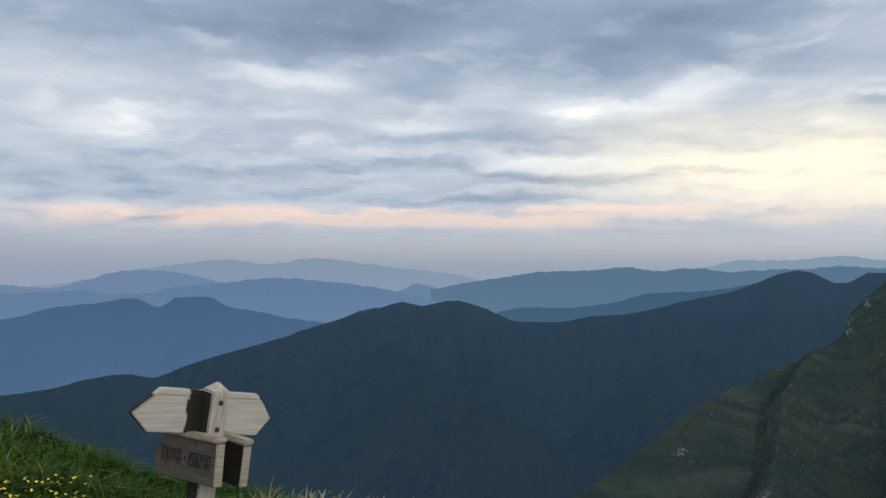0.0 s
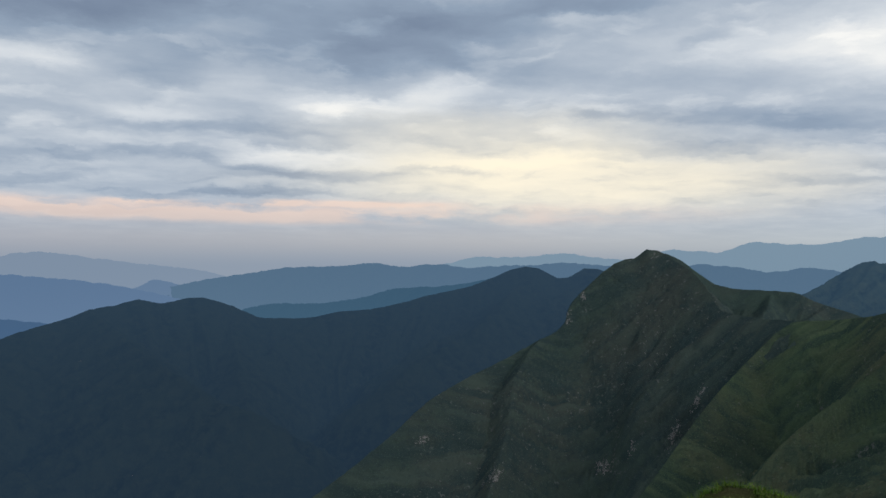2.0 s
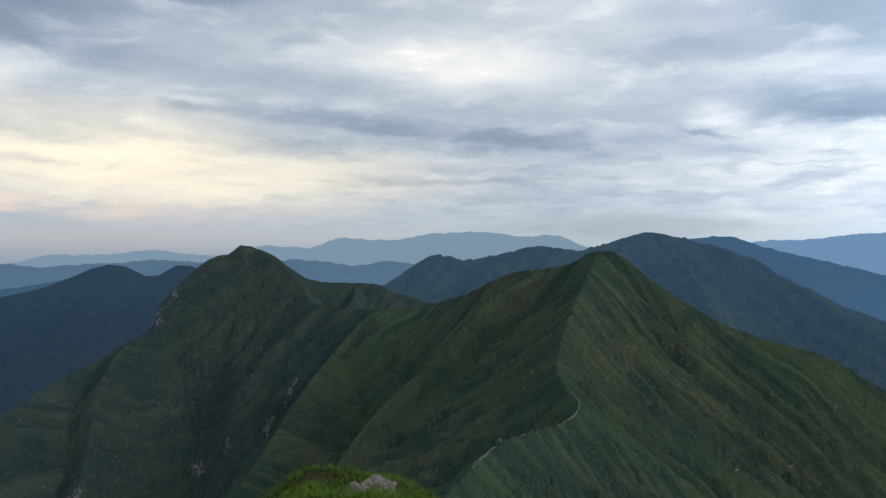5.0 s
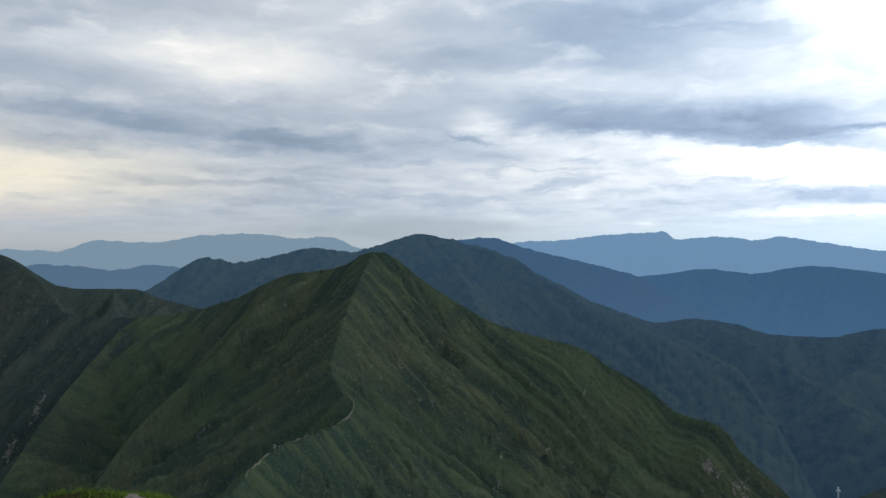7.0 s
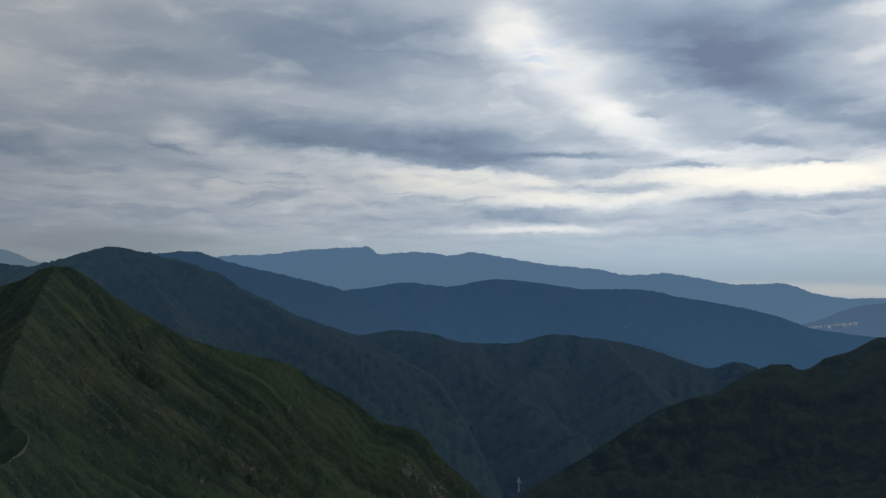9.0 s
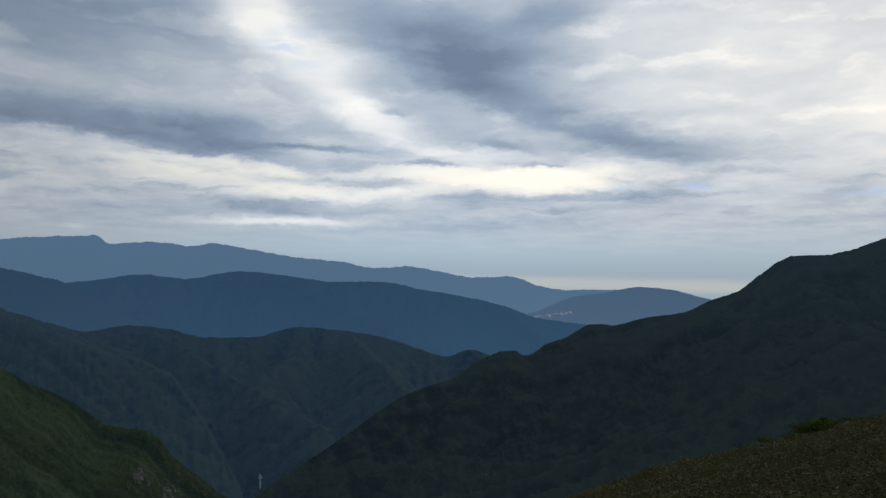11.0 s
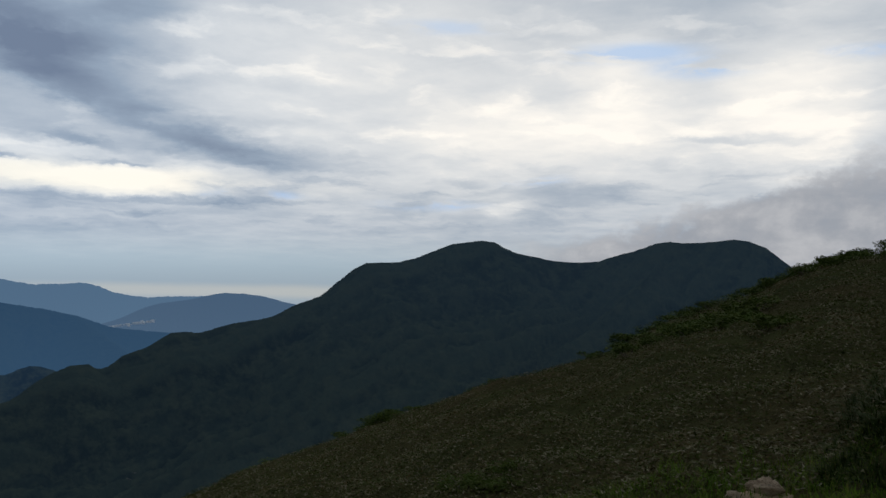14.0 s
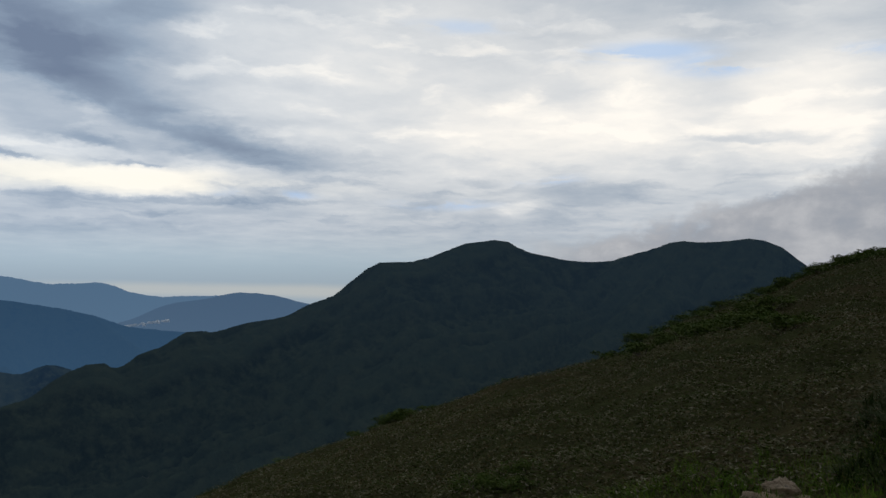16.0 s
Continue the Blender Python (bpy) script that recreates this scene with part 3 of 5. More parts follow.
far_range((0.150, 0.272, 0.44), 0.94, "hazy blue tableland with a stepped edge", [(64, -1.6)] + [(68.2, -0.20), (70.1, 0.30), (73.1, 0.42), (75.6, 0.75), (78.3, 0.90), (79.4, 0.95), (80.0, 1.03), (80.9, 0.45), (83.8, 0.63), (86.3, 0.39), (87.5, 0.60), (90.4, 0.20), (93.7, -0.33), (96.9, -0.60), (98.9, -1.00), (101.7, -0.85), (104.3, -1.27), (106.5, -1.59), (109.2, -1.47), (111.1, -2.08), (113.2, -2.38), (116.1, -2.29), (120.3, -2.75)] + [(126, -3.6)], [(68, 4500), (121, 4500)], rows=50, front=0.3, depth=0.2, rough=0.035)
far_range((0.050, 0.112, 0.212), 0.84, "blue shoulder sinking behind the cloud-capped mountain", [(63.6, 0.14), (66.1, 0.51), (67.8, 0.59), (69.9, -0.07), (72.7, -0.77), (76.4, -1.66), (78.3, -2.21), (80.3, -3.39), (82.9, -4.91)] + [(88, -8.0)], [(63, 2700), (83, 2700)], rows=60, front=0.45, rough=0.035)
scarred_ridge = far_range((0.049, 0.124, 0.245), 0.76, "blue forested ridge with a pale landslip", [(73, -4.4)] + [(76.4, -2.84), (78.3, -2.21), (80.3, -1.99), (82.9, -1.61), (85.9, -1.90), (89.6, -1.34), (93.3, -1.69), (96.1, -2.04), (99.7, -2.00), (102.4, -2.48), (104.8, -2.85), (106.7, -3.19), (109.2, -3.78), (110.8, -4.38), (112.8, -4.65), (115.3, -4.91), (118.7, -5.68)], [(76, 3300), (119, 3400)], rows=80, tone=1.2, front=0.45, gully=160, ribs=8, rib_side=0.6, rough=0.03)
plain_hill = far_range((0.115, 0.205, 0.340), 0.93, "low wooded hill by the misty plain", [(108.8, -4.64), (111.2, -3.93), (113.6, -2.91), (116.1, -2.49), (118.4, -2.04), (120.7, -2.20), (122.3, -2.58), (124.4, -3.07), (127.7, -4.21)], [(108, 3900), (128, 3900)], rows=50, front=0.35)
gorge_ridges = far_range((0.032, 0.075, 0.148), 0.61, "dark blue forested ridges above a gorge", [(68, -12.0), (71, -8.6)] + [p for p in [(72.3, -4.31), (74.8, -4.49), (77.2, -4.89), (79.5, -5.44), (82.2, -5.09), (84.6, -5.34), (87.5, -6.03), (90.4, -6.04), (93.7, -5.34), (97.0, -5.60), (99.7, -6.01), (102.4, -6.82), (104.5, -7.40), (106.2, -6.86), (107.6, -7.24), (110.4, -8.48)] if p[0] > 76]  + [(115, -11.0)], [(68, 1900), (77, 2200), (111, 2300)], rows=120, tone=1.1, front=0.5, gully=140, ribs=10, rib_side=0.65, rough=0.03, mist_or_shade=-0.4)
far_range((0.036, 0.080, 0.142), 0.60, "grey-green mountain with its summit under cloud", [(39.4, -4.71), (42.3, -3.65), (43.9, -2.72), (45.9, -1.37), (47.3, -0.78), (49.4, -1.23), (50.6, -1.00), (52.5, -0.60), (54.3, -0.15), (55.8, -0.23), (57.4, -0.44), (58.6, -0.19), (60.3, 0.30), (62.6, 0.89), (64.3, 0.60), (65.7, 0.22), (67.0, -0.07), (68.6, -0.61), (69.9, -1.11), (70.7, -1.77), (72.7, -2.75), (74.8, -3.88), (77.2, -4.77), (80.3, -6.18), (84.8, -7.94)] + [(87, -11.0), (90, -16.0)], [(39, 1700), (50, 1650), (62, 1800), (70, 1950), (77, 2100), (94, 2150)], rows=130, tone=0.95, front=0.55, gully=90, ribs=12, rib_side=0.75, proud=(0.6, 0.9), runnels=0.15, step=0.1, rough=0.07, depth=0.3, mist_or_shade=-0.3, downhill=[(62, 270), (120, 205)])

# the near mountains
tagged(mountain("mountain", [(34.3, -0.44), (35.5, -1.02), (36.8, -2.01), (37.8, -2.59), (39.2, -2.87), (42.5, -2.96), (44.1, -3.59), (46.1, -4.21), (48.0, -4.92)], [(34, 1400), (48, 1300)], M_PEAK, front=0.5, step=0.1, rows=80, gully=60, depth=0.15, ribs=3, runnels=0.10),
       "grassy shoulder sloping down behind the rocky peak", "mountain", kind="structure")
rocky_peak = tagged(mountain("mountain", [(4.9, -20.98), (8.6, -18.14), (10.6, -16.83), (14.8, -13.70), (17.2, -11.55), (20.1, -9.79), (23.0, -8.28), (25.4, -6.91), (27.3, -5.59), (27.6, -4.50), (28.9, -2.97), (30.4, -1.53), (31.4, -0.96), (32.2, -0.79), (33.2, -0.22), (34.0, -0.29), (34.7, -0.77), (35.9, -1.52), (37.0, -2.63), (38.2, -4.40), (40.5, -4.79), (42.9, -4.91)] + [(46, -7.5), (50, -11), (56, -16)], [(4, 760), (15, 900), (27, 1080), (33.5, 1150), (39, 1010), (43, 950), (56, 800)], M_PEAK, front=0.72, nearest=0.3,
                step=0.085, rows=215, gully=55, depth=0.20, grain=0.8, seed=3.1, ribs=5, rib_side=0.80, rough=0.03, proud=(0.72, 0.92), runnels=0.26, downhill=[(90, 278)],
                crags=[(36.6, -10.6, 0.35, 1.6, 0.45), (35.0, -13.2, 0.5, 1.4, 0.4), (30.2, -15.6, 0.9, 0.9, 0.4), (32.2, -14.2, 0.5, 0.8, 0.4), (27.6, -5.4, 0.4, 0.9, 0.0), (28.6, -3.6, 0.3, 0.7, 0.0),
                       (22.5, -16.5, 0.8, 1.0, 0.4), (17.0, -14.2, 0.7, 0.5, 0.5), (33.6, -0.6, 0.4, 0.3, 0.0)]),
       "steep rocky peak with dark green scrub and grey crags", "mountain", kind="structure")
grassy_peak = tagged(mountain("mountain", [(29, -21), (33, -17), (37, -11.3), (40, -7.6)] + [(42.9, -4.91), (45.3, -4.70), (48.8, -3.91), (51.0, -2.88), (52.9, -2.07), (55.0, -1.84), (56.8, -1.44), (57.9, -0.93), (58.2, -0.57), (59.1, -0.44), (60.3, -0.61), (61.3, -1.36), (62.4, -2.28), (64.9, -3.94), (67.8, -5.59), (71.1, -6.62), (74.0, -7.31), (76.4, -8.69), (79.1, -10.16), (81.1, -11.68), (84.1, -12.43), (85.2, -13.93), (87.0, -15.39), (88.7, -16.77), (91.8, -18.73)], [(29, 600), (37, 800), (42.5, 948), (50, 860), (59, 720), (70, 700), (92, 640)], M_GRASSY, front=0.8, nearest=0.16, farthest=1.25,
                step=0.09, rows=255, grain=0.6, rough=0.022, gully=42, depth=0.22, seed=8.4, ribs=6, rib_side=0.82, proud=(0.70, 0.92), runnels=0.26, downhill=[(59, 292), (100, 192)],
                crags=[(74.4, -8.3, 0.2, 0.2, 0.3), (71.9, -14.6, 0.25, 0.5, 0.2), (83.2, -15.2, 0.9, 0.9, -0.5), (85.2, -16.6, 0.9, 1.2, -0.6), (74.5, -10.6, 0.25, 0.4, 0.2), (70.6, -10.3, 0.2, 0.4, 0.3),
                       (68.4, -15.4, 0.25, 0.6, 0.2), (52.0, -14.4, 0.5, 0.2, 0.6), (50.3, -13.0, 0.3, 0.2, 0.6)],
                spurs=[([(59.1, -0.44, 720), (58.0, -2.68, 640), (56.6, -6.16, 560), (55.8, -8.78, 510), (56.7, -10.41, 475), (58.0, -11.48, 455), (56.7, -12.99, 420),
                         (53.7, -13.55, 370), (51.3, -14.51, 310), (49.8, -16.30, 250), (48.0, -17.64, 190), (44, -24, 90)], 0.70, 0.70, 30)]),
       "green pyramid peak covered in dwarf bamboo with a footpath on its ridge", "mountain", kind="structure")
# nearer than the backdrop, but it carries the same emitted haze
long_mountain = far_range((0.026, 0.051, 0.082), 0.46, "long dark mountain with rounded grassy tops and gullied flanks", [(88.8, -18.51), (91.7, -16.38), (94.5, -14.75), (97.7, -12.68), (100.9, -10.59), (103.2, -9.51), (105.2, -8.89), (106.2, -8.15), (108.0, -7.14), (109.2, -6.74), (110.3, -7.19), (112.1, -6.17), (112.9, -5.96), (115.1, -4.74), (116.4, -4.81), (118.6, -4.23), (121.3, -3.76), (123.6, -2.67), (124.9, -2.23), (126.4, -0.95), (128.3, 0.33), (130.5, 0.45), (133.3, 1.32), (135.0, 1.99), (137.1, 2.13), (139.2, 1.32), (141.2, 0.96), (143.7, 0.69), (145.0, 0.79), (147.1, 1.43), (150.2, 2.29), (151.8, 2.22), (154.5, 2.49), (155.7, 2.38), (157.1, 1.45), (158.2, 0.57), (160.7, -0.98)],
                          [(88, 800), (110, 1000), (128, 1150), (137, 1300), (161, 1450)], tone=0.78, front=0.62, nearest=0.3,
                          step=0.10, rows=180, gully=60, depth=0.35, seed=5.5, ribs=12, rib_side=0.72, proud=(0.6, 0.9), runnels=0.2, rough=0.03, mist_or_shade=-0.3, downhill=[(180, 4)])

# the valley floor out to the horizon
va, vr = np.meshgrid(np.linspace(0, 360, 180, endpoint=False), np.array([30, 300, 700, 1200, 1800, 2600, 3500, 4300, 4900.0]))
vx, vy = vr * np.sin(np.radians(va)), vr * np.cos(np.radians(va))
tagged(sheet("valley", vx, vy, FLOOR + 40 * fbm(vx / 600, vy / 600, 3), M_VALLEY, closed=True), "forested valley floor far below", "ground", kind="structure")


# the summit: turf that rolls over its brow
BROW = [(a, e - (0.9 if 33 < a < 49 else -0.1 if a < -27 else -0.55 if a < -12 else 0.6 if 145 < a < 157.5 else 0.25 if 157.5 < a < 165 else 0.0)) for a, e in [(-34.5, -9.34), (-29.7, -10.79), (-26.5, -12.12), (-23.0, -13.77), (-19.4, -15.28), (-14.9, -16.76), (-9.3, -17.70), (-3.5, -18.12), (8.9, -19.81), (31.8, -18.63), (34.3, -17.75), (36.8, -16.22), (38.4, -15.60), (40.9, -15.59), (44.1, -15.89), (46.1, -16.66), (48.0, -17.76), (52.5, -20.46), (106.3, -19.90), (113.9, -17.14), (116.4, -16.12), (120.5, -14.56), (124.6, -13.37), (128.7, -11.70), (131.1, -10.78), (134.6, -9.62), (137.3, -8.67), (141.5, -7.43), (146.0, -5.54), (147.9, -4.25), (151.5, -2.36), (155.3, -0.90), (158.2, 0.34), (160.7, 1.30), (164.0, 2.15), (166.2, 3.24), (170.2, 4.86)]] + [(185, 5.5), (210, 2.0), (250, -4.0), (290, -8.0), (325.5, -9.34)]
BROW_AT = [(-34.5, 8), (-26, 7), (-15, 6.2), (-3, 6), (9, 7), (30, 13), (34, 14.5), (46, 15.5), (52, 18), (70, 20), (105, 40), (114, 52), (131, 70), (146, 75), (160, 85), (170, 95), (200, 90), (250, 40), (290, 15), (325.5, 8)]


def summit(a, r):
    """The height of the ground at a bearing and a distance."""
    a = (np.asarray(a, float) + 34.5) % 360 - 34.5
    D = smooth(BROW_AT, a)
    edge = D * np.tan(np.radians(smooth(BROW, a)))
    q = np.clip(edge / np.minimum(edge + EYE, -0.2), 1.0, 4.0)
    q = np.where(edge < -EYE - 0.3, q, 1.25)
    u = r / D
    inside = (edge + EYE) * np.clip(u, 0, 1) ** q
    beyond = -np.maximum(u - 1, 0) * D * (0.55 + 0.1 * np.clip(u - 1, 0, 3)) + np.tan(np.radians(smooth(BROW, a))) * 0.4 * np.minimum(np.maximum(u - 1, 0), 0.3) * D
    x, y = r * np.sin(np.radians(a)), r * np.cos(np.radians(a))
    lump = 0.02 * np.minimum(r, 12) * fbm(x / 2.3, y / 2.3, 4) * np.clip(r / 2, 0, 1) * np.clip(abs(1 - u) * 6, 0.15, 1)
    lump = lump + 0.45 * np.clip((r - 15) / 25, 0, 1) * fbm(x / 7, y / 7, 3) * np.clip(abs(1 - u) * 5, 0.1, 1)
    mound = 0.52 * np.exp(-((a - 166.5) / 5.5) ** 4 - ((r - 8.6) / 1.7) ** 4)
    return inside + beyond + lump + mound


ga = np.concatenate([np.arange(-34.5, 172, 0.3), np.arange(172, 325, 1.5)])
gu = np.concatenate([[0.0, 0.004], np.linspace(0.02, 0.9, 90), np.linspace(0.91, 1.1, 30), np.linspace(1.14, 4, 30)])
GA, GU = np.meshgrid(ga, gu)
GR = GU * smooth(BROW_AT, GA)
GZ = summit(GA, GR)
tagged(sheet("ground", GR * np.sin(np.radians(GA)), GR * np.cos(np.radians(GA)), GZ, M_GROUND, closed=True),
       "grassy mountain summit rolling over to steep slopes", "ground", kind="structure")

# ---- materials of small things ----
def leafy(name, a, b, c, spread=1.5, rough=0.7, pale=0.88):
    """Blades and leaves: a colour of their own each, drifting from patch to patch."""
    m, n, bsdf, out = material(name)
    own = n.node("ShaderNodeNewGeometry").outputs["Random Per Island"]
    p = place(n)
    col = n.mix(n.step(n.add(n.noise(p, spread, 4, 0.6), n.mul(n.add(own, -0.5), 0.5)), 0.38, 0.62), a, b)
    col = n.mix(n.step(own, pale, 0.99), col, c)
    n.put(bsdf.inputs["Base Color"], col)
    bsdf.inputs["Roughness"].default_value, bsdf.inputs["Specular IOR Level"].default_value = rough, 0.02
    return m


def weathered(name, light, dark, stain, scale=1.0, damp=0.5, along_=(3.0, 40.0, 40.0), soak=None):
    """Silvered wood with grain along its length, cracks and dark damp stains."""
    m, n, bsdf, out = material(name)
    p = place(n)
    stretch = n.node("ShaderNodeMapping")
    n.put(stretch.inputs[0], p)
    stretch.inputs["Scale"].default_value = tuple(q * scale for q in along_)
    grain = n.noise(stretch.outputs[0], 1.0, 6, 0.65, 0.6)
    blot = n.noise(p, 7.0, 5, 0.65)
    col = n.mix(n.step(grain, 0.35, 0.7), dark, light)
    col = n.mix(n.step(blot, 0.56 + 0.16 * (1 - damp), 0.74 + 0.1 * (1 - damp), 0.0, 0.85), col, stain)
    if soak:  # a damp stain that has run down beside a joint
        sx_, wide_ = soak
        ax_ = n.node("ShaderNodeSeparateXYZ")
        n.put(ax_.inputs[0], p)
        off = n.math("ABSOLUTE", n.add(n.add(ax_.outputs[0], -sx_), n.mul(n.add(blot, -0.5), 0.14)))
        col = n.mix(n.step(off, wide_, wide_ * 0.74, 0.0, 1.0), col, stain)
    crack = n.step(grain, 0.30, 0.22)
    col = n.mix(n.mul(crack, 0.7), col, stain)
    n.put(bsdf.inputs["Base Color"], col)
    bsdf.inputs["Roughness"].default_value, bsdf.inputs["Specular IOR Level"].default_value = 0.85, 0.2
    bump(n, bsdf, n.add(grain, n.mul(crack, -1.0)), 0.5, 0.004)
    return m


def plain(name, colour, rough=0.8, metal=0.0, scale=20.0, vary=0.35):
    m, n, bsdf, out = material(name)
    f = n.noise(place(n), scale, 6, 0.65)
    n.put(bsdf.inputs["Base Color"], n.mix(n.step(f, 0.3, 0.7), tuple(q * (1 - vary) for q in colour), tuple(min(1.0, q * (1 + vary)) for q in colour)))
    bsdf.inputs["Roughness"].default_value, bsdf.inputs["Metallic"].default_value = rough, metal
    bump(n, bsdf, f, 0.4, 0.1 / scale)
    return m


def stony(name, pale, mid, lichen):
    m, n, bsdf, out = material(name)
    p = place(n)
    big, fine = n.noise(p, 3.0, 6, 0.6), n.noise(p, 22.0, 6, 0.7)
    col = n.mix(n.step(big, 0.35, 0.65), mid, pale)
    col = n.mix(n.step(fine, 0.52, 0.66, 0.0, 0.7), col, lichen)
    n.put(bsdf.inputs["Base Color"], col)
    bsdf.inputs["Roughness"].default_value = 0.9
    bump(n, bsdf, n.add(big, fine), 1.0, 0.06)
    return m


M_GRASS = leafy("lush_summit_grass", (0.030, 0.066, 0.010), (0.054, 0.098, 0.017), (0.15, 0.17, 0.08), 1.6)
M_KNOB = leafy("green_knob_grass", (0.045, 0.092, 0.012), (0.080, 0.130, 0.018), (0.17, 0.17, 0.05), 1.3)
M_DARKGRASS = leafy("rank_dark_grass", (0.015, 0.028, 0.005), (0.027, 0.042, 0.007), (0.045, 0.040, 0.014), 1.1)
M_TURF = leafy("short_green_turf", (0.062, 0.118, 0.010), (0.092, 0.136, 0.015), (0.13, 0.115, 0.03), 0.8)
M_BAMBOO = leafy("dwarf_bamboo_leaves", (0.040, 0.052, 0.012), (0.080, 0.062, 0.026), (0.20, 0.18, 0.12), 0.14, pale=0.76)
M_SHRUB = leafy("shrub_leaves", (0.038, 0.062, 0.011), (0.062, 0.084, 0.016), (0.11, 0.115, 0.03), 0.8)
M_STRAW = leafy("dry_grass_heads", (0.30, 0.24, 0.13), (0.36, 0.31, 0.18), (0.45, 0.40, 0.26), 2.0)
M_PETAL = plain("yellow_petals", (0.75, 0.58, 0.04), 0.6, 0, 60, 0.15)
M_WOOD = weathered("silvered_sign_wood", (0.50, 0.44, 0.37), (0.33, 0.28, 0.225), (0.055, 0.045, 0.035), 1.0, 0.25)
M_WOOD_POST = weathered("silvered_post_wood", (0.50, 0.44, 0.37), (0.35, 0.30, 0.24), (0.075, 0.06, 0.045), 1.0, 0.2, (40.0, 40.0, 3.0))
M_WOOD_ARROW = weathered("silvered_arrow_wood", (0.55, 0.49, 0.41), (0.43, 0.375, 0.305), (0.028, 0.024, 0.016), 1.0, 0.2, soak=(-0.085, 0.052))
M_WOOD_DARK = weathered("dark_left_side", (0.036, 0.030, 0.022), (0.018, 0.015, 0.011), (0.009, 0.008, 0.006), 1.0, 0.6, (40.0, 40.0, 3.0))
# near-black wood: the shade between the two boards is painted in
M_WOOD_BLACK = weathered("shade_dark_board", (0.026, 0.022, 0.016), (0.015, 0.012, 0.009), (0.008, 0.007, 0.005), 1.0, 0.6, (40.0, 3.0, 40.0))
M_WOOD_DAMP = weathered("damp_sign_wood", (0.125, 0.106, 0.086), (0.085, 0.071, 0.057), (0.022, 0.019, 0.015), 1.0, 0.75, (40.0, 3.0, 40.0))
M_WOOD_END = weathered("worn_end_wood", (0.42, 0.36, 0.27), (0.27, 0.22, 0.16), (0.07, 0.055, 0.04), 1.6, 0.5)
M_RUST = plain("rusty_bolt", (0.055, 0.032, 0.024), 0.75, 0.3, 90)
M_INK = plain("black_sign_paint", (0.012, 0.011, 0.010), 0.7, 0, 80)
M_ROCK = stony("pale_summit_rock", (0.30, 0.265, 0.22), (0.13, 0.115, 0.098), (0.055, 0.055, 0.042))
M_ROCK_WARM = stony("warm_brown_rock", (0.50, 0.38, 0.25), (0.34, 0.25, 0.16), (0.18, 0.14, 0.10))
M_SOIL = plain("bare_sandy_soil", (0.26, 0.18, 0.11), 0.95, 0, 9)
M_BARK = plain("shrub_bark", (0.07, 0.055, 0.04), 0.9, 0, 30)
M_SNOW = plain("old_snow", (0.75, 0.76, 0.78), 0.6, 0, 0.5, 0.1)
M_HOUSE = plain("far_pale_walls", (0.72, 0.76, 0.80), 0.8, 0, 0.2, 0.1)
M_SCAR = plain("bare_landslip_earth", (0.17, 0.16, 0.15), 0.95, 0, 0.3)
M_PATH = plain("trodden_footpath", (0.085, 0.088, 0.055), 0.95, 0, 0.6)


# ---- helpers for things ----
def mesh_of(name, co, faces, mat):
    me = bpy.data.meshes.new(name)
    me.from_pydata([tuple(c) for c in co], [], [tuple(f) for f in faces])
    me.materials.append(mat)
    return me


def part(name, bm, mat, parent, label=""):
    me = bpy.data.meshes.new(name)
    bm.to_mesh(me)
    bm.free()
    me.materials.append(mat)
    ob = new(name, me)
    ob.parent = parent
    return tagged(ob, label)


def prism(outline, thick, bevel=0.004):
    """An upright plank: an outline in x and z, thick in y, with worn edges."""
    bm = bmesh.new()
    f = bm.faces.new([bm.verts.new((x, -thick / 2, z)) for x, z in outline])
    g = bmesh.ops.extrude_face_region(bm, geom=[f])
    bmesh.ops.translate(bm, vec=(0, thick, 0), verts=[v for v in g["geom"] if isinstance(v, bmesh.types.BMVert)])
    bmesh.ops.recalc_face_normals(bm, faces=bm.faces[:])
    bmesh.ops.bevel(bm, geom=bm.edges[:], offset=bevel, segments=2, affect="EDGES")
    return bm


def blades(name, a, r, length, wide, mat, bend=0.5, lift=0.0, heads=0.0, seed=1):
    """Grass on the summit at bearings and distances: bent, tapering blades, all in one mesh."""
    g = np.random.default_rng(seed)
    n = len(a)
    x, y = r * np.sin(np.radians(a)), r * np.cos(np.radians(a))
    z = summit(a, r) + lift - 0.02
    way, ln = g.uniform(0, 2 * math.pi, n), length * g.uniform(0.55, 1.25, n)
    b, w_ = bend * g.uniform(0.3, 1.4, n), wide * g.uniform(0.6, 1.3, n)
    dx, dy = np.cos(way), np.sin(way)
    rows = []
    for t, taper in ((0.0, 1.0), (0.5, 0.85), (0.82, 0.5), (1.0, 0.06)):
        cx, cy, cz = x + dx * b * ln * t * t, y + dy * b * ln * t * t, z + ln * (t - 0.45 * b * t * t)
        for s in (-1, 1):
            rows.append(np.stack([cx - s * dy * w_ * taper / 2, cy + s * dx * w_ * taper / 2, cz], -1))
    co = np.stack(rows, 1).reshape(-1, 3)
    base = np.arange(n)[:, None] * 8
    quads = np.concatenate([base + np.array([[k, k + 1, k + 3, k + 2]]) for k in (0, 2, 4)], 1).reshape(-1, 4)
    me = bpy.data.meshes.new(name)
    me.vertices.add(len(co))
    me.vertices.foreach_set("co", co.ravel())
    me.loops.add(quads.size)
    me.loops.foreach_set("vertex_index", quads.ravel())
    me.polygons.add(len(quads))
    me.polygons.foreach_set("loop_start", np.arange(0, quads.size, 4))
    me.update(calc_edges=True)
    me.materials.append(mat)
    return new(name, me)


def scatter(n, a0, a1, r0, r1, seed, power=1.0):
    g = np.random.default_rng(seed)
    return g.uniform(a0, a1, n), r0 * (r1 / r0) ** (g.uniform(0, 1, n) ** power)


